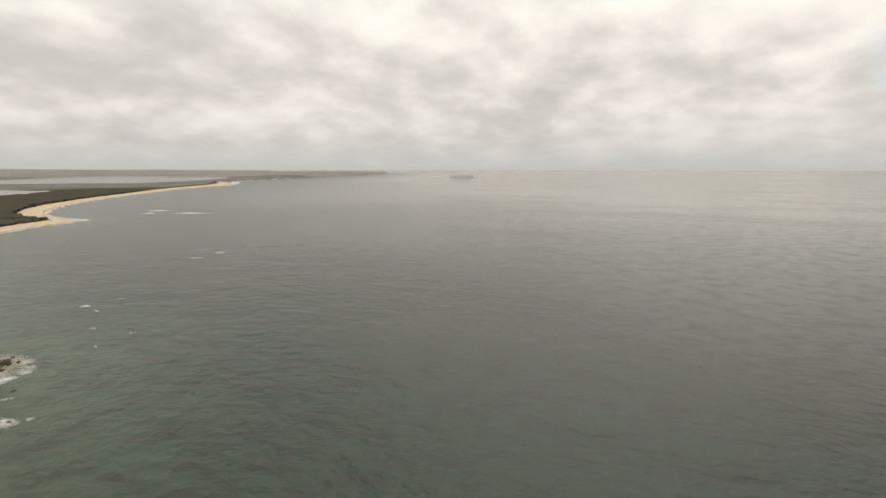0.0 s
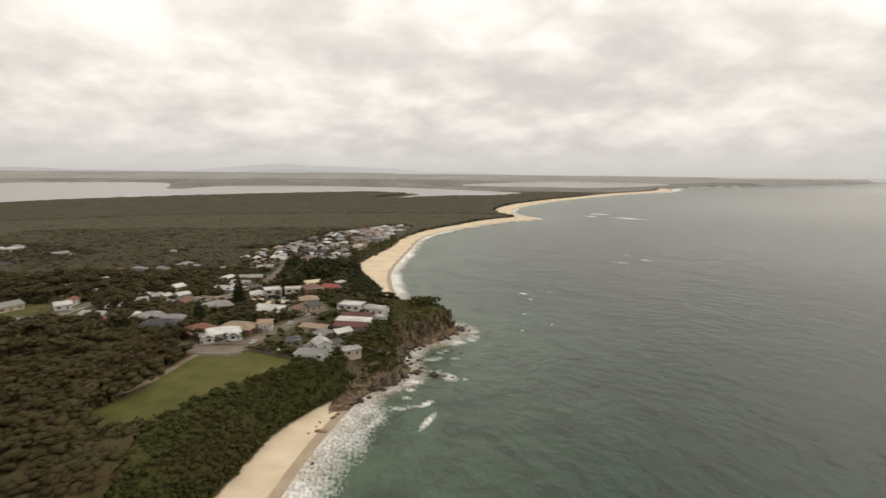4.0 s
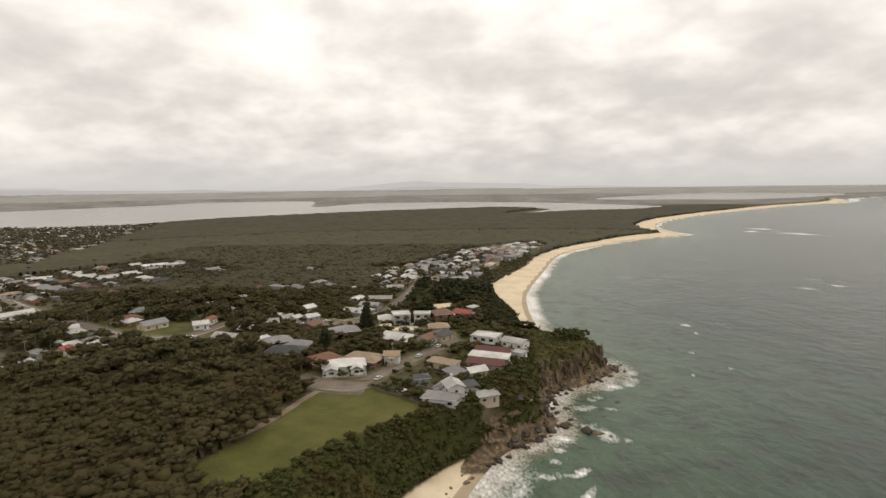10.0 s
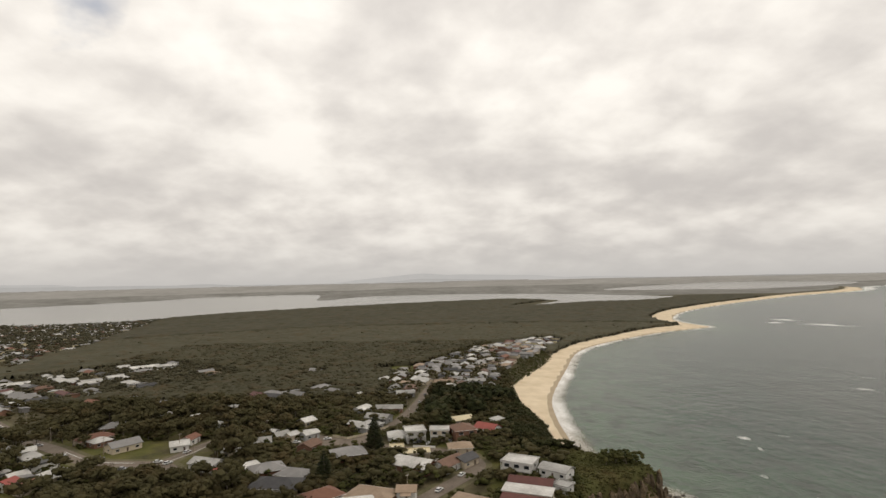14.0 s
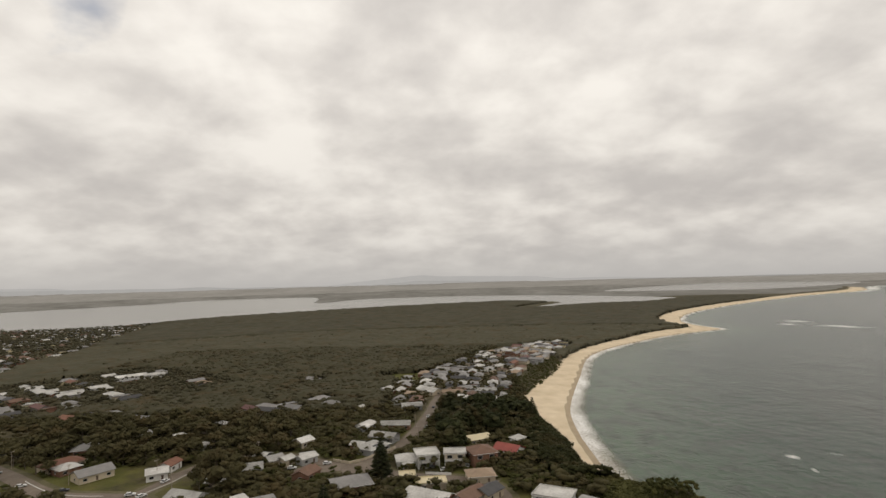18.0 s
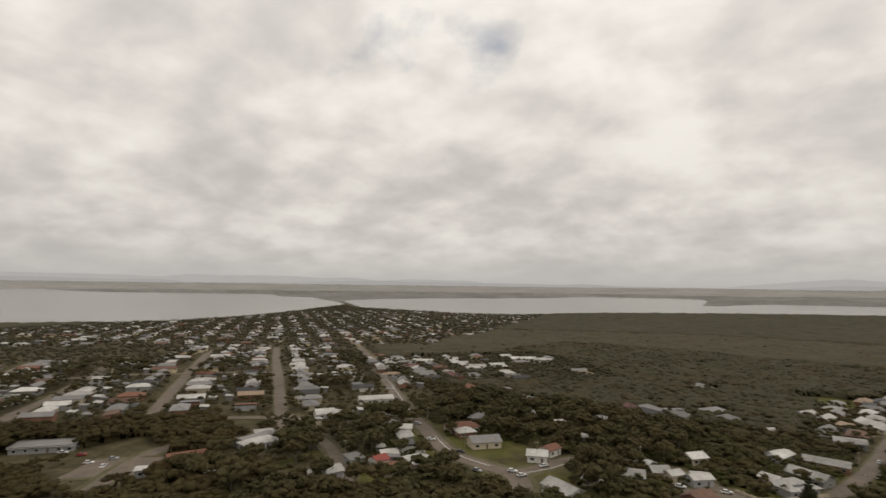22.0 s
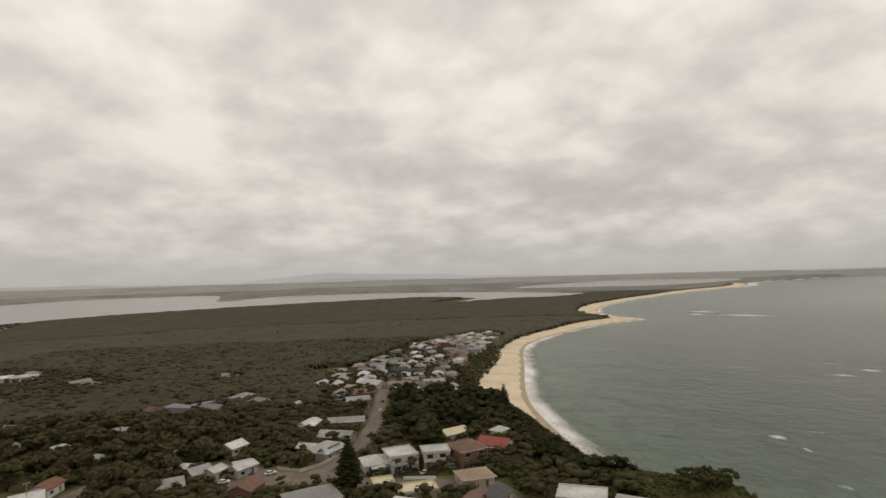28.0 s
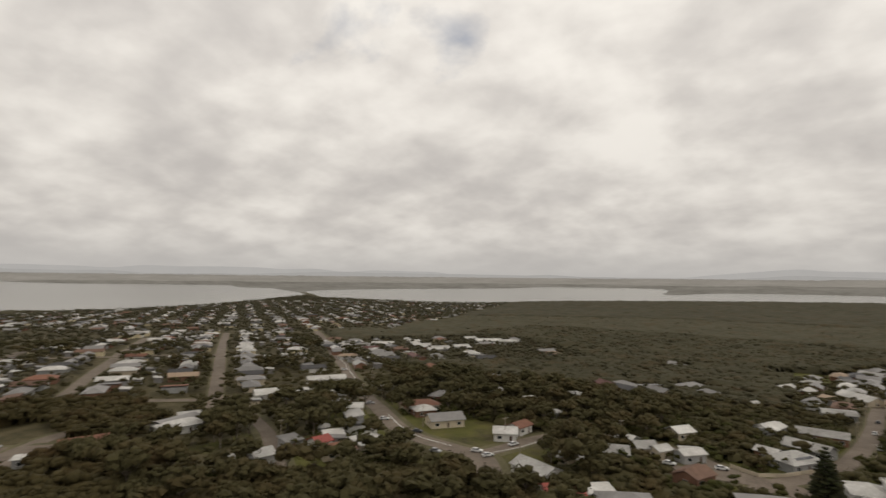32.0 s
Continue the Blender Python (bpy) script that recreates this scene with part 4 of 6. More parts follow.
        for i in range(7):
            link_part("post", shape("wing_post", v, f, MAT_WHITE), ob, at=pose((i / 6 - 0.5) * (w - 0.4), -d / 2 - 6.0, 0))
        v, f = boxes((-w / 2, -d / 2 - 6.1, 1.0, w / 2, -d / 2 - 6.0, 1.1), (-w / 2, -d / 2 - 6.1, 0.5, w / 2, -d / 2 - 6.0, 0.56))
        link_part("railing", shape(("wing_rail", w), v, f, MAT_WHITE), ob)
    if extra == "garage":
        v, f = boxes((-2.4, -0.05, 0, 2.4, 0.05, 2.2))
        link_part("garage_door", shape("garage_door", v, f, MAT_FRAME), ob, at=pose(w * 0.22, -d / 2 - 0.02, 0))
    return ob


TAKEN = []          # plan circles that houses fill


def house(x, y, yaw, w, d, storeys, roof, rcol, wcol, extra="", lift=0.0):
    """One house of its own; its front faces the viewer's side of the street."""
    if math.sin(radians(yaw + 90)) < 0:
        yaw += 180
    ob = make_house(w, d, storeys, roof, rcol, wcol, extra)
    ob["group"] = "houses of the headland village"
    ob.matrix_basis = pose(x, y, ground_z(x, y) + 0.25 + lift, 0, 0, yaw)
    TAKEN.append((x, y, 0.5 * max(w, d) + 1.5))
    return ob


house(-44, 234, 12, 20, 11, 1, "hip", "light", "white", "wings", lift=0.6)
house(-57, 244, 43, 16.5, 12, 1, "hip", "terracotta", "brick")
house(-78, 258, -8, 22.4, 13, 1, "hip", "dark", "cream", "garage")
house(-36, 246, -21, 18.9, 13, 1, "hip", "tan", "brick", "porch")
house(-22, 247, -2, 7.5, 7, 1, "gable", "tan", "white", "porch", lift=1.3)
house(-107, 275, 37, 11.1, 9, 1, "gable", "red", "white")
house(-122, 289, -21, 15.4, 9, 1, "gable", "light", "white")
house(-100, 282, 43, 10.3, 6, 1, "skillion", "light", "white")
house(-118, 309, 12, 8.7, 8, 1, "gable", "light", "cream")
house(-90, 279, 30, 15.5, 12, 1, "hip", "grey", "brick")
house(-75, 272, -19, 13.9, 10, 1, "hip", "grey", "cream")
house(-21, 283, -29, 19.1, 12, 1, "gable", "light", "brick", "solar")
house(-21, 301, 6, 12.5, 7, 1, "flat", "cream", "cream")
house(-32, 310, 7, 6.5, 6, 1, "flat", "cream", "white")
house(-5, 284, 52, 15.1, 9, 1, "gable", "brown", "white")
house(3, 289, 49, 10.8, 8, 1, "gable", "dark", "cream")
house(28, 276, -27, 14, 10, 2, "flat", "light", "white", "balcony")
house(43, 268, -38, 13, 8, 1, "curve", "light", "white", lift=1.4)
house(30, 256, -20, 18, 9, 1, "gable", "maroon", "white")
house(27, 245, -22, 19.5, 6.5, 1, "skillion", "light", "cream", lift=0.8)
house(25, 237, -24, 18, 8, 1, "gable", "maroon", "grey")
house(43, 253, -39, 6, 6, 1, "flat", "light", "white")
house(4, 238, -32, 15.1, 6, 1, "skillion", "tan", "cream")
house(9, 224, -56, 9.6, 7, 1, "skillion", "grey", "grey")
house(19, 226, 25, 9, 7, 1, "gable", "light", "cream")
house(8, 199, -73, 8.8, 7, 2, "gable", "light", "white", "chimney")
house(4, 205, -28, 6.5, 7, 1, "hip", "grey", "white")
house(14, 206, 21, 8.3, 6, 1, "skillion", "dark", "white")
house(3, 194, -16, 14, 8, 1, "hip", "grey", "white", "porch")
house(22, 199, 20, 9, 5, 1, "skillion", "light", "cream", lift=-1.2)
house(-6, 217, 15, 6.5, 6, 1, "hip", "dark", "grey")
house(-54, 356, 55, 15.3, 12, 1, "hip", "light", "grey", "solar")
house(-50, 376, -23, 15.6, 9, 1, "gable", "light", "grey")
house(-46, 405, -2, 18.0, 8, 1, "gable", "light", "brick")
house(-40, 467, 10, 14.4, 9, 1, "curve", "light", "grey")
house(-29, 537, -49, 24.0, 11, 1, "gable", "light", "cream")
house(-34, 333, 10, 9.9, 11, 1, "hip", "light", "white", "porch")
house(-24, 332, 12, 10.5, 11, 2, "flat", "light", "white", "balcony")
house(-10, 332, -0, 10.1, 8, 2, "flat", "light", "cream", "balcony")
house(3, 333, 18, 12.3, 13, 2, "hip", "brown", "brick")
house(18, 344, -37, 12.9, 10, 1, "gable", "red", "white", "awning")
house(3, 366, 24, 12.9, 8, 1, "gable", "cream", "cream")
house(25, 363, -59, 6.5, 6, 1, "skillion", "light", "white")
house(1, 309, 7, 12.0, 10, 1, "hip", "tan", "cream")
house(-56, 302, 20, 16.6, 13, 1, "hip", "grey", "brick")
house(-79, 317, 64, 8.9, 8, 1, "gable", "brown", "brick")
house(-85, 341, 27, 6.5, 6, 1, "skillion", "light", "grey")
house(-68, 549, 62, 13.6, 8, 1, "gable", "light", "white")
house(-66, 406, 64, 11.0, 6, 1, "gable", "light", "white")
house(-62, 360, -21, 7.3, 6, 1, "gable", "light", "brick")
house(-188, 279, 66, 10.8, 12, 1, "hip", "light", "cream", "porch")
house(-190, 265, 57, 12.0, 9, 1, "hip", "terracotta", "cream")
house(-202, 267, 83, 6.5, 7, 1, "gable", "red", "white")
house(-299, 314, 63, 11.4, 10, 1, "gable", "light", "white")
house(-287, 320, 32, 9.5, 6, 1, "skillion", "light", "grey")
house(-280, 253, 100, 18.8, 9, 1, "curve", "grey", "grey")
house(-290, 265, 67, 9.2, 5, 1, "skillion", "light", "white")
house(-207, 244, 77, 7.2, 8, 1, "gable", "light", "grey")
house(-184, 324, 54, 15.2, 10, 1, "gable", "grey", "cream")
house(-203, 333, 59, 9.9, 9, 1, "hip", "light", "brick")
house(-152, 322, 28, 9.1, 8, 1, "gable", "light", "white")
house(-152, 334, 83, 9.2, 7, 1, "gable", "terracotta", "white")
house(-216, 371, 21, 16.6, 12, 1, "hip", "grey", "brick")
house(-243, 316, 41, 9.0, 10, 1, "hip", "grey", "cream")
house(-230, 314, 41, 7.6, 7, 1, "gable", "light", "cream")
house(-205, 276, 63, 7.7, 7, 1, "gable", "light", "brick")
house(-212, 261, 79, 6.7, 7, 1, "skillion", "grey", "grey")
house(-108, 324, 20, 10.2, 9, 1, "gable", "light", "grey")
house(-109, 343, -18, 7.4, 7, 1, "gable", "light", "grey")
house(-101, 337, 41, 7.7, 8, 1, "gable", "light", "cream")
house(-85, 339, 49, 9.0, 6, 1, "gable", "light", "grey")
house(-150, 367, 60, 6.5, 6, 1, "hip", "light", "white")
house(-80, 316, 77, 9.8, 8, 1, "gable", "brown", "brick")
house(-64, 403, 74, 14.8, 6, 1, "gable", "light", "grey")
house(-95, 337, 60, 6.5, 6, 1, "gable", "light", "cream")
house(-228, 397, 97, 15.4, 10, 1, "gable", "grey", "grey")
house(-105, 481, 74, 18.0, 12, 1, "hip", "grey", "grey")
house(-371, 128, 71, 36.7, 12, 1, "flat", "light", "white", "pillars")
house(-353, 182, 55, 28.6, 12, 1, "flat", "grey", "grey")
house(-273, 251, 87, 18.2, 10, 1, "hip", "light", "white")
house(-273, 214, 72, 16.0, 9, 1, "gable", "terracotta", "brick")
house(-240, 210, 56, 7, 6, 1, "gable", "light", "white")
house(-212, 233, 56, 6, 5, 1, "gable", "light", "white")
house(-268, 195, 56, 9, 4, 1, "skillion", "light", "grey")
house(-211, 341, 56, 18, 11, 1, "hip", "terracotta", "cream", "porch")
house(-310, 369, 56, 24, 9, 1, "gable", "light", "white")
house(-278, 345, 56, 14, 8, 1, "gable", "light", "white")
house(-174, 388, 56, 7, 6, 1, "gable", "light", "white")
house(-161, 418, 56, 8, 7, 1, "gable", "light", "grey")
house(-95, 370, 56, 9, 8, 1, "gable", "light", "cream")
house(-118, 509, 56, 16, 10, 1, "hip", "grey", "white")
house(-78, 463, 56, 7, 6, 1, "gable", "light", "grey")
# long low school and shed roofs behind the main road
house(-363, 664, 40, 30, 9, 1, "gable", "light", "white")
house(-342, 673, 34, 21, 8, 1, "gable", "light", "white")
house(-368, 576, 49, 18, 11, 1, "gable", "light", "white")
house(-362, 605, 57, 17, 8, 1, "gable", "light", "white")
house(-442, 572, 39, 23, 9, 1, "gable", "light", "white")

# ---- rows of town houses ----
rng = random.Random(11)
KINDS = [("hip", 16, 9.5), ("gable", 17, 8), ("gable", 14, 8.5), ("hip", 18, 10), ("skillion", 13, 7)]
COLOURS = ["light"] * 10 + ["grey"] * 11 + ["terracotta"] + ["tan"] + ["brown"] * 2 + ["dark"] * 4 + ["maroon"]
WALLS = ["white", "cream", "cream", "grey", "brick", "brick"]
PROTO = {}


FAR_HOUSES = []


def town_house(x, y, yaw, rich, group, gap=7):
    if any((x - a) ** 2 + (y - b) ** 2 < (r + gap) ** 2 for a, b, r in TAKEN if abs(x - a) < 30 and abs(y - b) < 30):
        return
    kind, colour, wall = rng.choice(KINDS), rng.choice(COLOURS), rng.choice(WALLS)
    if not rich:
        FAR_HOUSES.append((x, y, radians(yaw + rng.uniform(-4, 4) + rng.choice((0, 0, 90))), kind, colour, wall))
        TAKEN.append((x, y, 8))
        return
    key = (kind, colour, wall if rich else "cream", rich)
    m = pose(x, y, ground_z(x, y) + 0.3, 0, 0, yaw + rng.uniform(-4, 4) + rng.choice((0, 0, 0, 90)))
    if key not in PROTO:
        ob = make_house(kind[1], kind[2], 1, kind[0], colour, key[2], rich=False)
        ob["group"] = group
        ob.matrix_basis = m
        PROTO[key] = ob
    else:
        copy_thing(PROTO[key], m)["group"] = group
    TAKEN.append((x, y, 8))


street_yaw = math.degrees(math.atan2(U[1], U[0]))
TOWN = "houses along the town's streets"


def street_row(v, side, u0, u1, chance=0.93, gap=3.0):
    """Deep lots along one side of a street: the house lies across the lot, a shed behind some."""
    u = u0 + rng.uniform(0, 6)
    while u < u1:
        if rng.random() < chance and not 593 < u < 607 and not 434 < u < 447:
            off = rng.uniform(18, 22)
            town_house(*town(u, v + side * off), street_yaw + rng.choice((90, 90, 90, 0)), u < 560 and v > -130, TOWN, gap)
            if rng.random() < 0.45:
                FAR_HOUSES.append((*town(u + rng.uniform(-4, 4), v + side * (off + rng.uniform(13, 16))), radians(street_yaw), ("skillion", 6, 4.5), rng.choice(("light", "grey", "light")), "grey"))
        u += rng.uniform(14.5, 17)


for v in STREETS:
    for side in (-1, 1):
        far_end = 880 if v > -50 else 700 - rng.uniform(0, 25)
        street_row(v, side, 448 if v < 60 or side < 0 else 405, far_end)
street_row(148, -1, 318, 880)
street_row(148, 1, 520, 720)
for v, u0, u1, chance in ((184, 600, 760, 0.9), (202, 560, 720, 0.9), (228, 556, 722, 0.9), (262, 610, 724, 0.9), (283, 536, 572, 0.9), (300, 600, 716, 0.9), (334, 630, 712, 0.8), (366, 560, 600, 0.6), (380, 640, 690, 0.8), (430, 470, 520, 0.3)):
    street_row(v, 0, u0, u1, chance)
for x, y in ((-275, 462), (-262, 470), (-284, 452), (-330, 520), (-300, 548), (-150, 478), (-138, 486), (-160, 470), (-128, 470), (-144, 462), (-192, 392), (-224, 440)):
    town_house(x, y, street_yaw + rng.uniform(-20, 20), True, "houses among the trees", 2)
for v in range(-560, 1240, 39):      # the peninsula between the lakes
    u = 872
    while u < 2000:
        u += rng.uniform(14, 22)
        if -480 + max(0, u - 1200) * 0.55 < v < 330 + (u - 930) * 0.75 and rng.random() < (0.72 if -250 < v < 520 else 0.5) * (0.55 + 0.45 * (value_noise(np.array([u]), np.array([v]), 90, 44)[0] > -0.25)):
            x, y = town(u, v + rng.uniform(-7, 7))
            if ground_z(x, y) > 2.0:
                town_house(x, y, street_yaw + 90 * (v // 39 % 2), False, "houses on the peninsula", 2)
for i in range(620):      # beach village to the north
    y = rng.uniform(480, 945)
    edge = float(np.interp(y, [480, 545, 604, 676, 757, 830, 945], [30, 38, 46, 68, 106, 136, 182]))
    x = rng.uniform(float(np.interp(y, [480, 620, 704, 829, 945], [-58, -54, -12, 46, 140])), edge)
    if y > 565 or abs(x - float(np.interp(y, [437, 498, 553, 640], [-28, -23, -17, -8]))) > 11:
        town_house(x, y, 84 + (-25 if y > 650 else 0), y < 800, "houses of the beach village", 4.5)


def far_houses():
    """The streets too far off to tell house from house: one mesh of walls and roofs."""
    verts, faces, slots = [], [], []
    names = sorted(ROOF) + sorted(WALL)
    zs = heights(np.array([(h[0], h[1]) for h in FAR_HOUSES]))
    for (x, y, yaw, kind, colour, wall), z in zip(FAR_HOUSES, zs):
        w, d = kind[1] * rng.uniform(0.85, 1.15), kind[2] * rng.uniform(0.85, 1.1)
        c, s = math.cos(yaw), math.sin(yaw)
        for (v, f), lift, slot in ((wall_shape(kind[0], w, d, 2.9), 0, wall), (roof_shape(kind[0], w, d), 2.9, colour)):
            n = len(verts)
            verts += [(x + px * c - py * s, y + px * s + py * c, float(z) + 0.3 + lift + pz) for px, py, pz in v]
            faces += [tuple(n + i for i in q) for q in f]
            slots += [names.index(slot)] * len(f)
    me = bpy.data.meshes.new("far_houses")
    me.from_pydata(verts, [], faces)
    for n in sorted(ROOF):
        me.materials.append(ROOF[n])
    for n in sorted(WALL):
        me.materials.append(WALL[n])
    me.polygons.foreach_set("material_index", slots)
    tagged(new("far_houses", me), "far streets of low houses with pale and red roofs", "houses", kind="stuff")


far_houses()

# ---- where plants may stand ----
class Raster:
    """Heights and distances from the water on a square net, for quick reading."""
    def __init__(self, x0, y0, x1, y1, cell):
        self.x0, self.y0, self.cell = x0, y0, cell
        xs, ys = np.arange(x0, x1 + cell, cell), np.arange(y0, y1 + cell, cell)
        gx, gy = np.meshgrid(xs, ys, indexing="ij")
        xy = np.stack([gx.ravel(), gy.ravel()], 1)
        sea, lake = water_distance(xy)
        self.z, self.sea, self.lake = (a.reshape(gx.shape) for a in (heights(xy, sea, lake), sea, lake))

    def read(self, field, xy):
        u = np.clip((xy[:, 0] - self.x0) / self.cell, 0, field.shape[0] - 1.001)
        v = np.clip((xy[:, 1] - self.y0) / self.cell, 0, field.shape[1] - 1.001)
        i, j = u.astype(int), v.astype(int)
        fu, fv = u - i, v - j
        return (field[i, j] * (1 - fu) + field[i + 1, j] * fu) * (1 - fv) + (field[i, j + 1] * (1 - fu) + field[i + 1, j + 1] * fu) * fv


NEAR = Raster(-420, 20, 130, 900, 3)
WIDE = Raster(-2500, -300, 1500, 3000, 15)
spread = np.random.default_rng(5)
house_cells = {}
for a, b, r in TAKEN:
    house_cells.setdefault((int(a // 40), int(b // 40)), []).append((a, b, r))


def scatter(x0, y0, x1, y1, each):
    """Uneven spots over a rectangle, one to each so many square metres."""
    s = math.sqrt(each)
    gx, gy = np.meshgrid(np.arange(x0, x1, s), np.arange(y0, y1, s), indexing="ij")
    xy = np.stack([gx.ravel(), gy.ravel()], 1)
    return xy + spread.uniform(-0.55 * s, 0.55 * s, xy.shape)


CLEARINGS = ((-285, 189, 24), (-262, 152, 13), (-248, 140, 8), (-340, 168, 19), (-352, 124, 20), (-340, 112, 14), (-262, 240, 15), (-222, 236, 12), (-240, 222, 10), (-322, 200, 18), (-196, 252, 12))


def free(xy, room=2.0, raster=NEAR, road_room=2.0):
    """Spots on land clear of houses, roads, lawn and sand."""
    sea, lake, z = raster.read(raster.sea, xy), raster.read(raster.lake, xy), raster.read(raster.z, xy)
    ok = (z > 1.6) & (lake > 4) & (sea > 5)
    y = xy[:, 1]
    ok &= sea > sand_width(y)
    ok &= ~inside(xy, park_ring) & (((xy[:, 0] + 50) / 34) ** 2 + ((xy[:, 1] - 634) / 22) ** 2 > 1)
    ok &= (((xy[:, 0] + 172) / 44) ** 2 + ((xy[:, 1] - 312) / 28) ** 2 > 1) & (((xy[:, 0] + 142) / 26) ** 2 + ((xy[:, 1] - 288) / 22) ** 2 > 1)
    for cx, cy, r in CLEARINGS:
        ok &= np.hypot(xy[:, 0] - cx, xy[:, 1] - cy) > r * (1 + 0.25 * value_noise(xy[:, 0], xy[:, 1], 9, 66))
    for n_road, (name, line, width, mat) in enumerate(ROADS):
        ring = np.array(line, float)
        lo, hi = ring.min(0) - 12, ring.max(0) + 12
        sel = np.where(((xy > lo) & (xy < hi)).all(1) & ok)[0]
        if len(sel):
            ok[sel[line_distance(xy[sel], ring, False) < width / 2 + road_room]] = False
    for k in np.where(ok)[0]:
        px, py = xy[k]
        ci, cj = int(px // 40), int(py // 40)
        for di in (-1, 0, 1):
            for dj in (-1, 0, 1):
                for a, b, r in house_cells.get((ci + di, cj + dj), ()):
                    if (px - a) ** 2 + (py - b) ** 2 < (r * 0.8 + room) ** 2:
                        ok[k] = False
    return ok


PHI = (1 + 5 ** 0.5) / 2
ICO_V = np.array([(-1, PHI, 0), (1, PHI, 0), (-1, -PHI, 0), (1, -PHI, 0), (0, -1, PHI), (0, 1, PHI), (0, -1, -PHI), (0, 1, -PHI), (PHI, 0, -1), (PHI, 0, 1), (-PHI, 0, -1), (-PHI, 0, 1)]) / math.sqrt(1 + PHI ** 2)
ICO_F = np.array([(0, 11, 5), (0, 5, 1), (0, 1, 7), (0, 7, 10), (0, 10, 11), (1, 5, 9), (5, 11, 4), (11, 10, 2), (10, 7, 6), (7, 1, 8),
                  (3, 9, 4), (3, 4, 2), (3, 2, 6), (3, 6, 8), (3, 8, 9), (4, 9, 5), (2, 4, 11), (6, 2, 10), (8, 6, 7), (9, 8, 1)])


def clumps(centres, radii, uneven=0.38, rng_=spread):
    """Crumpled leaf clumps, one island each."""
    n = len(centres)
    turn = rng_.uniform(0, 2 * math.pi, n)
    c, s = np.cos(turn), np.sin(turn)
    b = np.repeat(ICO_V[None], n, 0)
    b = np.stack([b[..., 0] * c[:, None] - b[..., 1] * s[:, None], b[..., 0] * s[:, None] + b[..., 1] * c[:, None], b[..., 2]], -1)
    b = b * rng_.uniform(1 - uneven, 1 + uneven, (n, 12, 1)) * np.asarray(radii).reshape(n, 1, -1)
    v = (b + np.asarray(centres)[:, None]).reshape(-1, 3)
    f = (ICO_F[None] + 12 * np.arange(n)[:, None, None]).reshape(-1, 3)
    return v, f


def wood(name, xy, raster, crown, tall, per, mat, label, category="woodland", sheet=None, grow=1.0, tufts=0, tuft=0.5):
    """A stand of trees as one mesh: per tree several clumps over a crown, with a closed canopy between them if given."""
    if not len(xy):
        return None
    z = raster.read(raster.z, xy)
    n = len(xy)
    r = spread.uniform(*crown, n)
    h = spread.uniform(*tall, n) * (0.75 + 0.25 * (value_noise(xy[:, 0], xy[:, 1], 28, 8) + 1))
    cen, rad = [], []
    for k in range(per):
        a, q = spread.uniform(0, 2 * math.pi, n), np.sqrt(spread.uniform(0, 1, n)) * (0.0 if k == 0 else 0.85)
        size = spread.uniform(0.30, 0.62, n) * (1.2 if per < 6 else 0.72) * grow
        cz = z + h - r * (0.35 + 0.5 * q ** 2) + r * spread.uniform(-0.12, 0.2, n)
        cen.append(np.stack([xy[:, 0] + r * q * np.cos(a), xy[:, 1] + r * q * np.sin(a), cz], 1))
        rad.append(np.stack([r * size, r * size, r * size * spread.uniform(0.4, 0.65, n)], 1))
    cen, rad = np.concatenate(cen), np.concatenate(rad)
    v, f = clumps(cen, rad)
    if tufts:                                        # sprays of leaves standing out of each clump
        c, s = np.repeat(cen, tufts, 0), np.repeat(rad, tufts, 0)
        way = spread.normal(0, 1, c.shape)
        way[:, 2] = np.abs(way[:, 2]) * 1.2 - 0.25
        way /= np.linalg.norm(way, axis=1)[:, None]
        at = c + way * s * spread.uniform(0.85, 1.3, (len(c), 1))
        tri = np.stack([at, at + spread.normal(0, tuft, c.shape), at + spread.normal(0, tuft, c.shape)], 1).reshape(-1, 3)
        f = np.concatenate([f, len(v) + np.arange(len(tri)).reshape(-1, 3)])
        v = np.concatenate([v, tri])
    if sheet is not None:
        f = np.concatenate([f, len(v) + sheet[1]])
        v = np.concatenate([v, sheet[0]])
    me = fast_mesh(name, v, f, True)
    me.materials.append(mat)
    return tagged(new(name, me), label, category, kind="stuff")


def canopy(x0, y0, x1, y1, cell, raster, high, keep, room=3.0, road_room=2.5, jag=0.12):
    """The closed top of a wood, humped tree by tree and sinking to the ground at its edges."""
    xs, ys = np.arange(x0, x1 + cell, cell), np.arange(y0, y1 + cell, cell)
    gx, gy = np.meshgrid(xs, ys, indexing="ij")
    xy = np.stack([gx.ravel(), gy.ravel()], 1) + spread.uniform(-0.3, 0.3, (gx.size, 2)) * cell
    ok = free(xy, room, raster, road_room) & keep(xy)
    grid = ok.reshape(gx.shape)
    deep = grid.copy()
    deep[1:] &= grid[:-1]; deep[:-1] &= grid[1:]; deep[:, 1:] &= grid[:, :-1]; deep[:, :-1] &= grid[:, 1:]
    x, y = xy[:, 0], xy[:, 1]
    hump = 0.72 + 0.20 * value_noise(x, y, 2.2 * cell, 61) + 0.16 * value_noise(x, y, 28, 8) + spread.uniform(-jag, jag, len(x))
    z = raster.read(raster.z, xy) + np.where(deep.ravel(), high * hump, 0.3)
    n, m = gx.shape
    i, j = np.meshgrid(np.arange(n - 1), np.arange(m - 1), indexing="ij")
    a, b, c, d = i * m + j, (i + 1) * m + j, (i + 1) * m + j + 1, i * m + j + 1
    f = np.stack([a, b, c, d], -1).reshape(-1, 4)
    f = f[ok[f].all(1)]
    return np.stack([x, y, z], 1), np.concatenate([f[:, (0, 1, 2)], f[:, (0, 2, 3)]])


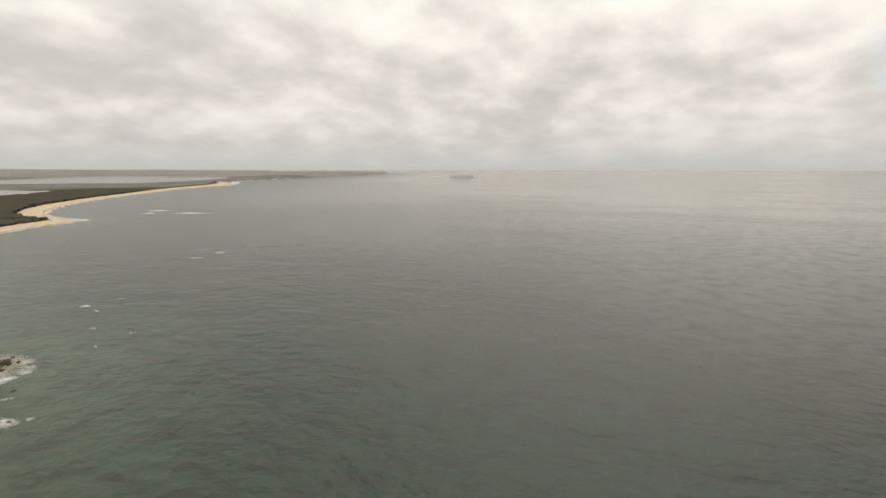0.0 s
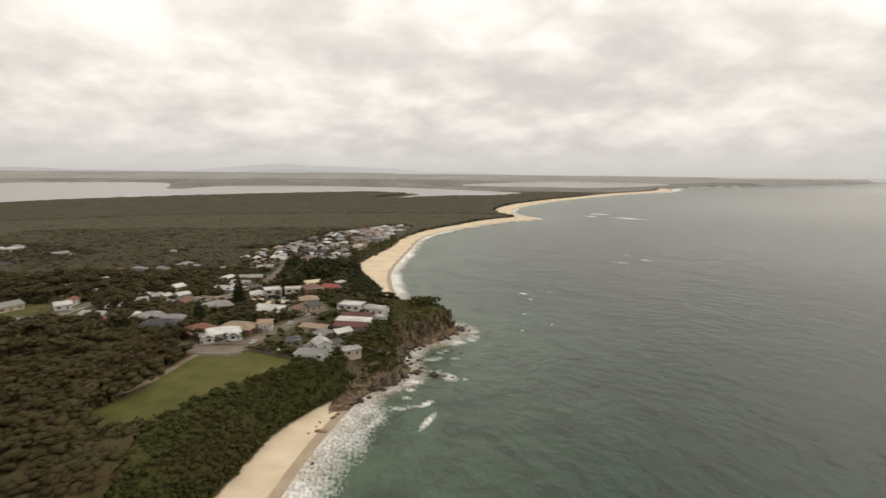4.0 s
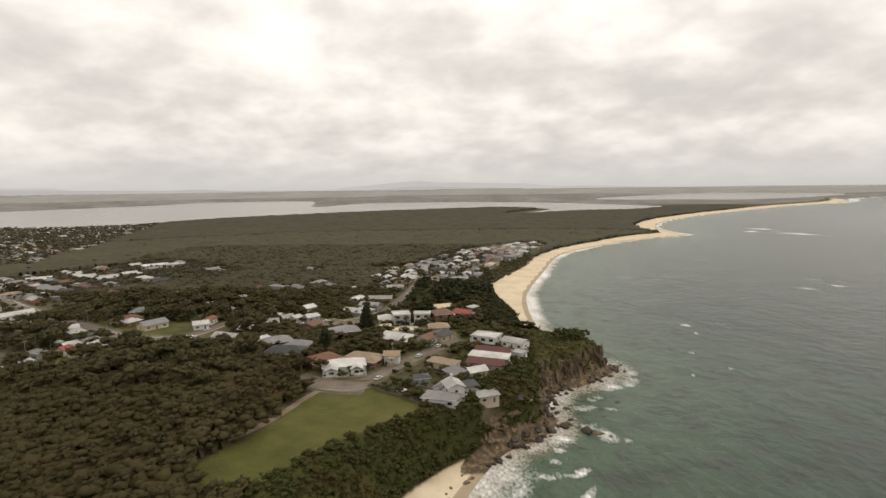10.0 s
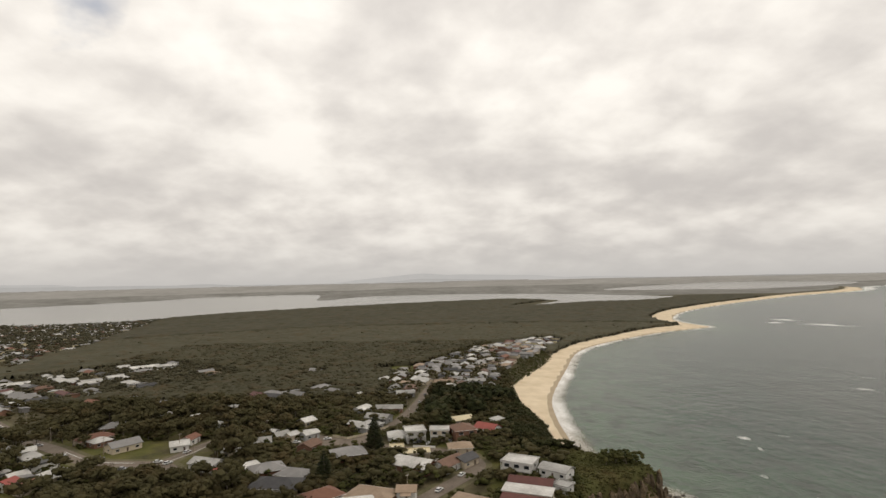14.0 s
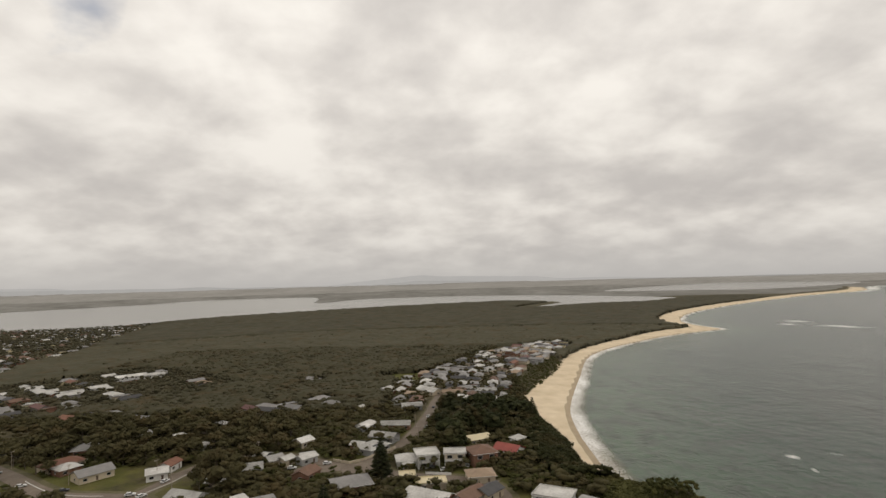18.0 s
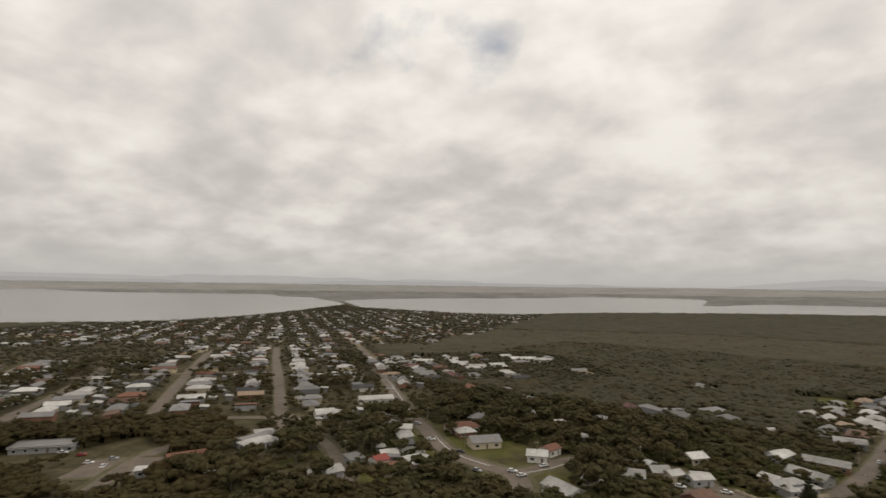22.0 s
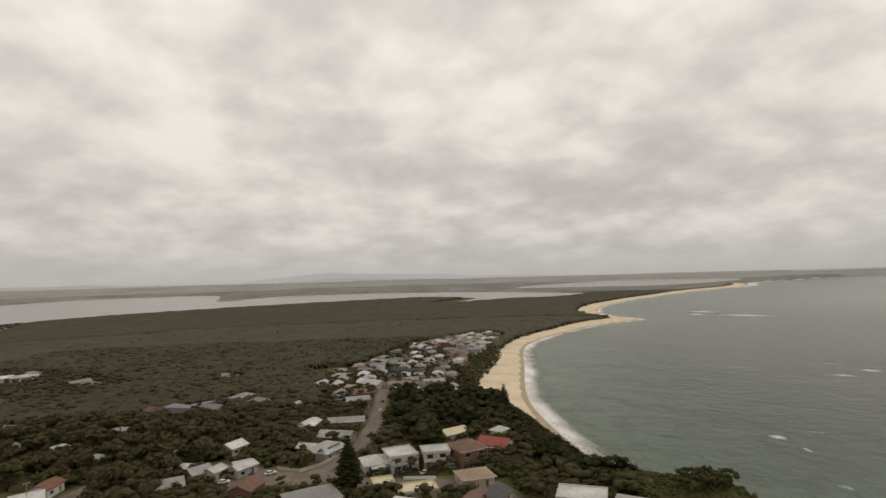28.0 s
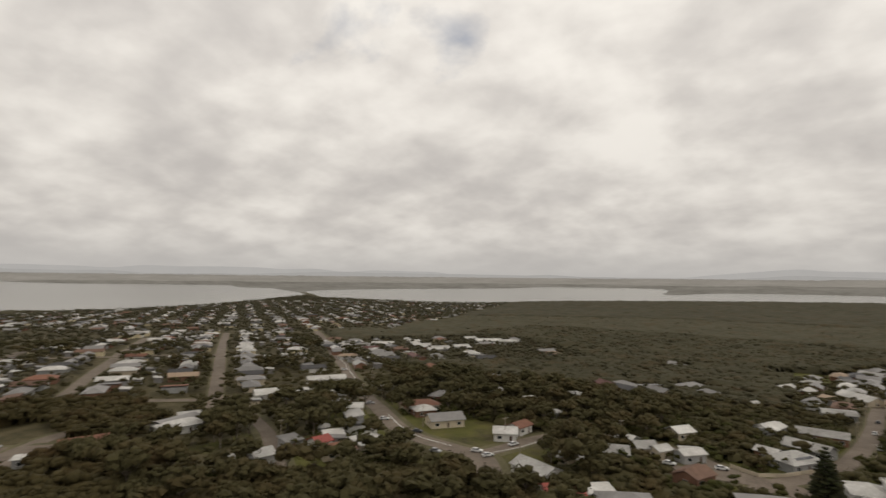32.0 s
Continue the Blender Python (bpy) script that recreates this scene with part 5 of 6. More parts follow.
# ---- single trees: trunk, limbs, crown ----
def tube(points, radii, sides=6):
    v, f = [], []
    for i, (p, r) in enumerate(zip(points, radii)):
        for k in range(sides):
            a = 2 * math.pi * k / sides
            v.append((p[0] + r * math.cos(a), p[1] + r * math.sin(a), p[2]))
            if i:
                f.append(((i - 1) * sides + k, (i - 1) * sides + (k + 1) % sides, i * sides + (k + 1) % sides, i * sides + k))
    f.append(tuple(range((len(points) - 1) * sides, len(points) * sides)))
    return v, f


def gum_tree(name, seed, r, h, mat, label, clump_count=34, flat=0.6, airy=0.85):
    rg = np.random.default_rng(seed)
    ob = tagged(new(name), label, "tree")
    bend = rg.uniform(-0.5, 0.5, 2)
    fork = h * 0.42
    spine = [(0, 0, -1.0), (bend[0] * 0.3, bend[1] * 0.3, fork * 0.5), (bend[0], bend[1], fork), (bend[0] * 1.3, bend[1] * 1.3, h * 0.8)]
    link_part("trunk", shape((name, seed, "trunk"), *tube(spine, (0.32, 0.24, 0.19, 0.06), 7), MAT_BARK), ob)
    cen = []
    for i in range(6):
        a = i * 1.05 + rg.uniform(0, 0.6)
        tip = np.array((bend[0] + r * 0.72 * math.cos(a), bend[1] + r * 0.72 * math.sin(a), h * rg.uniform(0.66, 0.86)))
        root = np.array((bend[0], bend[1], fork * rg.uniform(0.8, 1.15)))
        mid = (root + tip) / 2 + (0, 0, -0.3)
        link_part("limb", shape((name, seed, "limb", i), *tube([root, mid, tip], (0.13, 0.09, 0.03), 5), MAT_BARK), ob)
        for k in range(2):
            cen.append(tip + rg.uniform(-0.9, 0.9, 3))
    while len(cen) < clump_count:
        a, q, u = rg.uniform(0, 2 * math.pi), math.sqrt(rg.uniform(0, 1)), rg.uniform(-0.35, 1)
        cen.append(np.array((bend[0] + r * q * airy * math.cos(a), bend[1] + r * q * airy * math.sin(a), h - r * flat + r * flat * (u * math.sqrt(max(0, 1 - q * q * 0.9))))))
    v, f = clumps(np.array(cen), rg.uniform(0.19, 0.36, (len(cen), 1)) * r * np.array((1, 1, 0.72)), 0.5, rg)
    leaf = []
    for c in cen:                                   # loose sprays that break the outline
        for k in range(6):
            d = rg.normal(0, 1, 3); d /= np.linalg.norm(d)
            p = c + d * r * 0.34
            q, w = rg.normal(0, 0.42, 3), rg.normal(0, 0.42, 3)
            leaf += [p, p + q, p + w]
    n = len(v)
    v = np.concatenate([v, np.array(leaf)])
    f = np.concatenate([f, n + np.arange(len(leaf)).reshape(-1, 3)])
    me = fast_mesh("crown", v, f, False)
    me.materials.append(mat)
    link_part("crown", me, ob)
    return ob


def pine_tree(seed, h, r):
    """Norfolk pine: a straight trunk with flat whorls of branches that shorten to the tip."""
    rg = np.random.default_rng(seed)
    ob = tagged(new("norfolk_pine"), "tall dark Norfolk pine with level tiers of branches", "tree", "pines behind the beach")
    link_part("trunk", shape(("pine_trunk", seed), *tube([(0, 0, -1), (0, 0, h * 0.5), (0, 0, h)], (0.42, 0.26, 0.04), 7), MAT_BARK), ob)
    cen, rad = [], []
    tiers = int(h / 1.25)
    for i in range(tiers):
        z = h * (0.12 + 0.87 * i / tiers)
        reach = r * (1 - (i / tiers) ** 1.25) * rg.uniform(0.85, 1.1) + 0.25
        arms = 7 if i < tiers * 0.7 else 5
        for k in range(arms):
            a = 2 * math.pi * (k + 0.5 * (i % 2)) / arms + rg.uniform(-0.2, 0.2)
            for q in (0.45, 0.85):
                cen.append((reach * q * math.cos(a), reach * q * math.sin(a), z + 0.25 * q))
                rad.append((reach * 0.30 + 0.12, reach * 0.30 + 0.12, 0.34))
    v, f = clumps(np.array(cen), np.array(rad), 0.4, rg)
    me = fast_mesh("crown", v, f, False)
    me.materials.append(MAT_PINE)
    link_part("crown", me, ob)
    return ob


def palm_tree(seed, h):
    rg = np.random.default_rng(seed)
    ob = tagged(new("palm_tree"), "small palm with arching green fronds in a garden", "tree", "garden palms")
    link_part("trunk", shape(("palm_trunk", seed), *tube([(0, 0, -0.5), (0.1, 0, h * 0.5), (0.15, 0.1, h)], (0.22, 0.16, 0.13), 7), MAT_BARK), ob)
    for i in range(11):
        a, n = 2 * math.pi * i / 11 + rg.uniform(-0.2, 0.2), 5
        v, f = [], []
        for k in range(n + 1):
            t = k / n
            x, z, w = 2.5 * t, h + 1.0 * math.sin(2.4 * t) - 1.5 * t * t, 0.34 * math.sin(math.pi * min(t + 0.12, 1)) + 0.02
            v += [(x, -w, z - 0.12), (x, 0, z), (x, w, z - 0.12)]
            if k:
                b = 3 * (k - 1)
                f += [(b, b + 3, b + 4, b + 1), (b + 1, b + 4, b + 5, b + 2)]
        link_part("frond", shape(("frond", h, n), v, f, MAT_SCRUB), ob, at=pose(0.15, 0.1, 0, 0, 0, math.degrees(a)))
    return ob


def plant(proto, spots, raster=NEAR, scale=(0.8, 1.25), used={}):
    zs = raster.read(raster.z, np.array(spots, float))
    for k, ((x, y), z) in enumerate(zip(spots, zs)):
        m = pose(x, y, float(z), 0, 0, random.uniform(0, 360))
        s = random.uniform(*scale)
        ob = proto[k] if k < len(proto) else random.choice(proto)
        if ob.name not in used:
            used[ob.name] = True
            ob.matrix_basis = m
            continue
        c = copy_thing(ob, m)
        c.scale = (s, s, s * random.uniform(0.9, 1.15))


gums = [gum_tree("gum_tree", 20 + i, r, h, MAT_LEAF, "olive-green gum tree with an uneven leafy crown") for i, (r, h) in enumerate(((4.2, 9.5), (3.6, 8.0), (4.8, 11.0), (3.2, 7.0)))]
for ob in gums:
    ob["group"] = "gum trees among the houses"
xy = scatter(-260, 200, 60, 430, 80)
xy = xy[free(xy, 1.5) & (NEAR.read(NEAR.sea, xy) > 22)][:330]
plant(gums, xy)
rows = [(-62, 226), (-66, 214), (-60, 206), (-63, 196), (-70, 186), (-76, 178), (-83, 170), (-90, 158), (-97, 147), (-86, 146), (-75, 132)]
paper = [gum_tree("paperbark_tree", 50 + i, 3.0, 9.0, MAT_LEAF, "pale-trunked tree at the edge of the park") for i in range(2)]
for ob in paper:
    ob["group"] = "trees at the park's edge"
plant(paper, rows)
figs = [gum_tree("fig_tree", 70 + i, 7.5, 13.0, MAT_PINE, "broad dark-green fig tree beside the beach street", 70, 0.75) for i in range(2)]
plant(figs, [(-12, 372), (-4, 388), (-14, 402), (-6, 418), (4, 398), (-12, 432), (14, 384), (-10, 352)], scale=(0.85, 1.1))
pines = [pine_tree(90 + i, h, r) for i, (h, r) in enumerate(((17, 4.2), (20, 4.8), (14, 3.8)))]
plant(pines, [(41, 412), (-44, 312), (-61, 270), (30, 402), (26, 430), (40, 440), (12, 418), (33, 452), (4, 432), (20, 446), (46, 428)], scale=(0.5, 0.72))
plant(figs, [(14, 408), (2, 414), (20, 420), (-14, 446), (8, 446), (28, 442), (-4, 462), (16, 466), (-16, 414), (36, 424)], scale=(0.7, 0.95))
palms = [palm_tree(7, 4.5), palm_tree(8, 6.0)]
plant(palms, [(-46, 366), (-26, 322), (-32, 318), (-94, 318), (2, 340), (-120, 296), (-180, 287)])
# wind-bent trees on the headland
bent = [gum_tree("headland_tree", 120 + i, 4.0, 6.0, MAT_SCRUB, "wind-bent tree with a thin crown on the headland", 15, 0.45, 1.0) for i in range(2)]
for ob in bent:
    ob["group"] = "trees on the headland"
plant(bent, [(69, 282), (74, 284), (79, 284), (84, 285), (72, 289), (80, 290)], scale=(0.75, 1.0))

# ---- woods and scrub that nobody could count ----
def zone(x0, y0, x1, y1, each, raster=NEAR, room=2.0, keep=None, road_room=2.5):
    xy = scatter(x0, y0, x1, y1, each)
    ok = free(xy, room, raster, road_room)
    if keep is not None:
        ok &= keep(xy)
    return xy[ok]


inner = lambda xy: NEAR.read(NEAR.sea, xy) > 34
in_town = lambda xy: (np.abs(xy @ U - 570) < 290) & (np.abs(xy @ V + 100) < 285)
town_belt = lambda xy: in_town(xy) & (xy @ U < 432) & (xy @ V < 55)
bush = lambda xy: inner(xy) & (~in_town(xy) | town_belt(xy)) & (xy[:, 1] < 262)
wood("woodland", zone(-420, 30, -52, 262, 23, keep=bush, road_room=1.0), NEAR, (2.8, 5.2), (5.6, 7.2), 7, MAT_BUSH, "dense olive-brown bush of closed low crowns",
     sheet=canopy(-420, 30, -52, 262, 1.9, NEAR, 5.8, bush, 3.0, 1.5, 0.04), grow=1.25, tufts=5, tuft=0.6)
tall_groups = lambda xy: inner(xy) & ~town_belt(xy) & (in_town(xy) | ((xy[:, 1] > 262) & (xy[:, 1] < 300)))
wood("woodland", zone(-420, 30, -10, 520, 70, room=0.4, keep=tall_groups, road_room=1.5), NEAR, (1.4, 2.8), (2.4, 4.6), 5, MAT_LEAF, "garden trees between the town's houses", tufts=5, tuft=0.5)
wood("woodland", zone(-620, 30, -10, 560, 26, WIDE, 0.2, lambda xy: in_town(xy) & ~town_belt(xy) & (value_noise(xy[:, 0], xy[:, 1], 34, 71) > 0.36) & (WIDE.read(WIDE.sea, xy) > 40), 1.0), WIDE, (2.4, 4.2), (6.5, 10.5), 7, MAT_LEAF,
     "groups of tall dark street trees in the town")
wood("garden_shrubs", zone(-215, 188, 48, 430, 15, room=-1.0, keep=lambda xy: value_noise(xy[:, 0], xy[:, 1], 9, 12) > -0.35, road_room=1.2), NEAR, (1.0, 2.4), (1.4, 4.6), 4, MAT_SCRUB, "garden shrubs and small trees between the houses", "shrubs", tufts=5, tuft=0.34)
wood("scrub", zone(-75, 70, 10, 200, 6, keep=lambda xy: (NEAR.read(NEAR.sea, xy) < 75)), NEAR, (1.4, 2.8), (2.6, 4.6), 6, MAT_SCRUB, "tall green scrub between the lawn and the cove", "scrub",
     sheet=canopy(-75, 70, 10, 200, 1.4, NEAR, 3.6, lambda xy: NEAR.read(NEAR.sea, xy) < 75, 2.0, 2.5, 0.05), grow=1.25, tufts=7, tuft=0.42)
rows_too = lambda xy: (np.abs(xy @ U - 634) < 100) & (np.abs(xy @ V - 270) < 122)
between = lambda xy: inner(xy) & ~in_town(xy) & ~rows_too(xy) & (xy[:, 1] < 470)
behind = lambda xy: inner(xy) & ~in_town(xy) & ~rows_too(xy) & (xy[:, 1] > 455) & (xy[:, 0] < -62 + 0.4 * np.maximum(xy[:, 1] - 600, 0))
wood("woodland", zone(-420, 262, 60, 470, 34, room=0.6, keep=between, road_room=4), NEAR, (2.0, 4.0), (2.6, 6.0), 5, MAT_LEAF, "dark bush and garden trees between the houses",
     sheet=canopy(-420, 262, 0, 470, 2.6, NEAR, 3.4, lambda xy: between(xy) & (xy[:, 0] < -60) & (value_noise(xy[:, 0], xy[:, 1], 30, 15) > -0.45), 3.0, 5), tufts=7, tuft=0.55)
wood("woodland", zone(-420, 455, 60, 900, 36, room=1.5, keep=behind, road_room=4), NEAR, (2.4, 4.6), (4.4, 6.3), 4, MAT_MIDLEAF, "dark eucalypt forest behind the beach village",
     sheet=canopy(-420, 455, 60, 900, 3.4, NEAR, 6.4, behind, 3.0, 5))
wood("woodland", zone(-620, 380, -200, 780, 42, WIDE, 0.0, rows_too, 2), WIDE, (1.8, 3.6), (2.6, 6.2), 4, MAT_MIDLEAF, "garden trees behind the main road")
wood("garden_shrubs", zone(-70, 470, 60, 900, 26, room=-0.5, keep=lambda xy: inner(xy) & (xy[:, 0] > -62 + 0.4 * np.maximum(xy[:, 1] - 600, 0)), road_room=3), NEAR, (1.4, 3.0), (2.6, 6.0), 4, MAT_LEAF, "garden trees between the beach houses", "shrubs")
wood("scrub", zone(-90, 40, 130, 330, 3.2, keep=lambda xy: (NEAR.read(NEAR.sea, xy) < 36) & ((NEAR.read(NEAR.sea, xy) < 17 + 20 * step(xy[:, 1], 150, 190) * 0 + 15 * (xy[:, 1] < 190)) | (xy[:, 0] < 62)) & (xy[:, 0] < 52)), NEAR,
     (0.9, 2.0), (1.2, 3.4), 3, MAT_SCRUB, "thick green coastal scrub on the cliff slope", "scrub",
     sheet=canopy(-90, 40, 130, 330, 1.6, NEAR, 1.8, lambda xy: (NEAR.read(NEAR.sea, xy) < 30) & (xy[:, 0] < 50), 2.0), tufts=7, tuft=0.36)
on_head = lambda xy: (xy[:, 0] > 46) & (NEAR.read(NEAR.sea, xy) > 6.5 + 2.5 * value_noise(xy[:, 0], xy[:, 1], 5, 91))
wood("scrub", zone(44, 238, 112, 318, 3.0, keep=on_head), NEAR, (0.9, 1.7), (0.7, 1.6), 4, MAT_HEAD, "low wind-cut green scrub on the headland", "scrub",
     sheet=canopy(44, 238, 112, 318, 1.2, NEAR, 0.9, on_head, 1.0), tufts=4, tuft=0.3)
wood("scrub", zone(-8, 308, 70, 480, 5, keep=lambda xy: NEAR.read(NEAR.sea, xy) < 42), NEAR, (1.6, 3.0), (3.4, 6.5), 4, MAT_BLUFF, "thick dark-green scrub on the bluff behind the beach", "scrub",
     sheet=canopy(-8, 308, 70, 480, 1.8, NEAR, 4.2, lambda xy: NEAR.read(NEAR.sea, xy) < 42, 2.0), tufts=8, tuft=0.5)
wood("scrub", zone(20, 440, 130, 900, 11, keep=lambda xy: NEAR.read(NEAR.sea, xy) < 66 + 20 * value_noise(xy[:, 0], xy[:, 1], 14, 33)), NEAR, (0.9, 2.0), (0.9, 2.2), 3, MAT_SCRUB, "low scrub on the dunes", "scrub")
far = lambda xy: ((xy[:, 0] < -420) | (xy[:, 1] > 900) | (xy[:, 0] > 130)) & (np.hypot(xy[:, 0], xy[:, 1]) < 3000) & (np.abs(np.degrees(np.arctan2(xy[:, 0], xy[:, 1])) + 20) < 85)
mid = lambda xy: far(xy) & (np.hypot(xy[:, 0], xy[:, 1]) < 1250)
in_rows = lambda xy: in_town(xy) | ((np.abs(xy @ U - 634) < 100) & (np.abs(xy @ V - 270) < 122))
on_spit = lambda xy: (xy @ U > 850) & (xy @ V < 330 + (xy @ U - 930) * 0.75) & (xy @ V > -480 + np.maximum(0, xy @ U - 1200) * 0.55)
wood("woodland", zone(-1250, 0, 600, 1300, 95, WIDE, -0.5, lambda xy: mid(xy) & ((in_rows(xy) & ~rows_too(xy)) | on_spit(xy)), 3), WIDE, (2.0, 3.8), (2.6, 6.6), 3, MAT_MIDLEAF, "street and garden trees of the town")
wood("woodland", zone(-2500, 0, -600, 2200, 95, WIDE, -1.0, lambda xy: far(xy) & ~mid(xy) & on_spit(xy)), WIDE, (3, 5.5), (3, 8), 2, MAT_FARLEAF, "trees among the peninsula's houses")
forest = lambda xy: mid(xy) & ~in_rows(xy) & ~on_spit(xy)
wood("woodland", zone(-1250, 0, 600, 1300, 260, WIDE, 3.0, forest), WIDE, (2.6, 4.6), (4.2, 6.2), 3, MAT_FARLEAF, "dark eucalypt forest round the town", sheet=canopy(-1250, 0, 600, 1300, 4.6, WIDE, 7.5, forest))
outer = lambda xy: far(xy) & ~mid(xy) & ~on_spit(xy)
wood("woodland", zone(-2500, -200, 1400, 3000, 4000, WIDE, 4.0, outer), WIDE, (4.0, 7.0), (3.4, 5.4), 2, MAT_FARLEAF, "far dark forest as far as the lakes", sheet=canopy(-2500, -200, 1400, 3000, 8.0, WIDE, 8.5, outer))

# ---- rocks ----
def rock(x, y, size, mat, label, z=None, flat=0.55, seed=0):
    rg = np.random.default_rng(seed + int(x * 13 + y * 7))
    b = [bmesh.new()]
    bm = b[0]
    bmesh.ops.create_icosphere(bm, subdivisions=2, radius=1.0)
    off = Vector(rg.uniform(-50, 50, 3))
    for v in bm.verts:
        k = 0.75 + 0.5 * noise.noise(v.co * 1.3 + off) + 0.3 * noise.noise(v.co * 3.1 + off)
        v.co = Vector((v.co.x * size * k * rg.uniform(0.95, 1.05), v.co.y * size * 0.75 * k, v.co.z * size * flat * k))
    me = bpy.data.meshes.new("rock")
    bm.to_mesh(me); bm.free()
    me.materials.append(mat)
    ob = tagged(new("rock", me), label, "rock", "shore rocks")
    ob.matrix_basis = pose(x, y, (max(ground_z(x, y), -0.6) if z is None else z) + size * flat * 0.15, 0, 0, rg.uniform(0, 360))
    return ob


for x, y, s in ((66, 204, 5.0), (57, 209, 3.2), (50, 205, 3.5), (44, 204, 3.0), (61, 216, 2.4), (62, 229, 2.2), (89, 236, 2.6), (108, 270, 2.2), (112, 268, 1.6), (104, 287, 3.0), (108, 291, 2.0), (103, 305, 2.4),
                (98, 296, 2.8), (107, 280, 2.2), (113, 287, 1.4), (3, 128, 1.2), (58, 187, 1.3), (38, 200, 3.2), (33, 196, 3.0), (36, 206, 3.6)):
    rock(x, y, s, MAT_DARKROCK, "wet dark boulder in the surf", max(ground_z(x, y), -0.8))
shore = coast_line[(coast_line[:, 1] > 172) & (coast_line[:, 1] < 312) & (coast_line[:, 0] < 130)]
for i in range(150):
    p = shore[int(spread.integers(len(shore)))] + spread.uniform(-5, 5, 2)
    d = float(NEAR.read(NEAR.sea, p[None])[0])
    if -4 < d < 9:
        dark = d < 2 or spread.random() < 0.3
        rock(p[0], p[1], spread.uniform(0.7, 2.6), MAT_DARKROCK if dark else MAT_ROCK, "wet dark boulder in the surf" if dark else "brown weathered shore boulder", seed=i)
for i in range(110):           # broken shelf between the cove and the point
    x, y = spread.uniform(0, 50), spread.uniform(150, 214)
    d = float(NEAR.read(NEAR.sea, np.array([[x, y]]))[0])
    if 0.5 < d < 10:
        rock(x, y, spread.uniform(0.8, 2.6), MAT_SHELF, "tan broken slab of the rock shelf", flat=0.3, seed=300 + i)
cliff = coast_line[(coast_line[:, 0] > 55) & (coast_line[:, 1] > 238) & (coast_line[:, 1] < 300) & (coast_line[:, 0] < 130)]
for i in range(34):            # ribs of the headland cliff
    k = int(spread.integers(len(cliff) - 1))
    p = cliff[k] + (cliff[k + 1] - cliff[k]) * spread.random()
    n = np.array((cliff[k + 1] - cliff[k])[::-1]) * (-1, 1)
    p = p + n / np.linalg.norm(n) * spread.uniform(4.5, 8.5)
    rock(p[0], p[1], spread.uniform(1.6, 2.9), MAT_ROCK, "brown rib of the headland cliff", flat=spread.uniform(1.6, 2.4), seed=500 + i)
for x, y, s_ in ((46, 214, 4.2), (52, 212, 3.6), (58, 212, 4.0), (63, 209, 3.0), (40, 208, 4.4), (34, 202, 4.6), (28, 196, 4.0), (22, 190, 3.8), (48, 222, 2.8), (49, 230, 2.6), (69, 202, 4.6), (74, 200, 3.0), (16, 184, 3.0), (54, 216, 2.2)):
    rock(x, y, s_, MAT_ROCK, "flat brown slab of the rock shelf", flat=0.3, seed=700)


# ---- cars ----
PAINT = [material("white_car_paint", [(0.62, 0.62, 0.61), (0.70, 0.70, 0.69)], 0.3, 0.6), material("silver_car_paint", [(0.34, 0.34, 0.35), (0.42, 0.42, 0.43)], 0.3, 0.6, metal=0.3),
         material("dark_car_paint", [(0.03, 0.032, 0.04), (0.05, 0.052, 0.06)], 0.3, 0.6), material("red_car_paint", [(0.25, 0.03, 0.025), (0.32, 0.045, 0.035)], 0.3, 0.6)]
MAT_TYRE = material("tyre_rubber", [(0.015, 0.015, 0.015), (0.03, 0.03, 0.03)], 0.85, 2)
CAR_WORDS = ["white", "silver", "dark", "red"]


def car(x, y, yaw, paint):
    ob = tagged(new("car"), f"{CAR_WORDS[paint]} car parked on the street", "car", "parked cars")
    prof = [(-2.2, 0.35), (-2.25, 0.75), (-2.1, 0.95), (-1.2, 1.0), (1.0, 0.98), (2.05, 0.85), (2.2, 0.6), (2.15, 0.35)]
    n = len(prof)
    v = [(px, s * 0.88, pz) for s in (-1, 1) for px, pz in prof]
    f = [tuple(range(n)), tuple(reversed(range(n, 2 * n)))] + [(i, n + i, n + (i + 1) % n, (i + 1) % n) for i in range(n)]
    link_part("body", shape(("car_body", paint), v, [tuple(reversed(q)) for q in f], PAINT[paint]), ob)
    v = [(-1.9, -0.82, 0.97), (0.9, -0.82, 0.97), (0.9, 0.82, 0.97), (-1.9, 0.82, 0.97), (-1.4, -0.66, 1.42), (0.2, -0.66, 1.42), (0.2, 0.66, 1.42), (-1.4, 0.66, 1.42)]
    link_part("cabin_glass", shape("car_glass", v, [(3, 2, 1, 0), (4, 5, 6, 7), (0, 1, 5, 4), (1, 2, 6, 5), (2, 3, 7, 6), (3, 0, 4, 7)], MAT_GLASS), ob)
    v, f = boxes((-1.42, -0.67, 1.42, 0.22, 0.67, 1.48))
    link_part("roof", shape(("car_roof", paint), v, f, PAINT[paint]), ob)
    k = 10
    v = [(0.33 * math.cos(2 * math.pi * i / k), yy, 0.33 + 0.33 * math.sin(2 * math.pi * i / k)) for yy in (-0.1, 0.1) for i in range(k)]
    f = [tuple(range(k)), tuple(reversed(range(k, 2 * k)))] + [(i, k + i, k + (i + 1) % k, (i + 1) % k) for i in range(k)]
    for sx, sy in ((-1.35, -0.82), (-1.35, 0.82), (1.35, -0.82), (1.35, 0.82)):
        link_part("wheel", shape("car_wheel", v, [tuple(reversed(q)) for q in f], MAT_TYRE), ob, at=pose(sx, sy, 0))
    ob.matrix_basis = pose(x, y, ground_z(x, y) + 0.2, 0, 0, yaw)


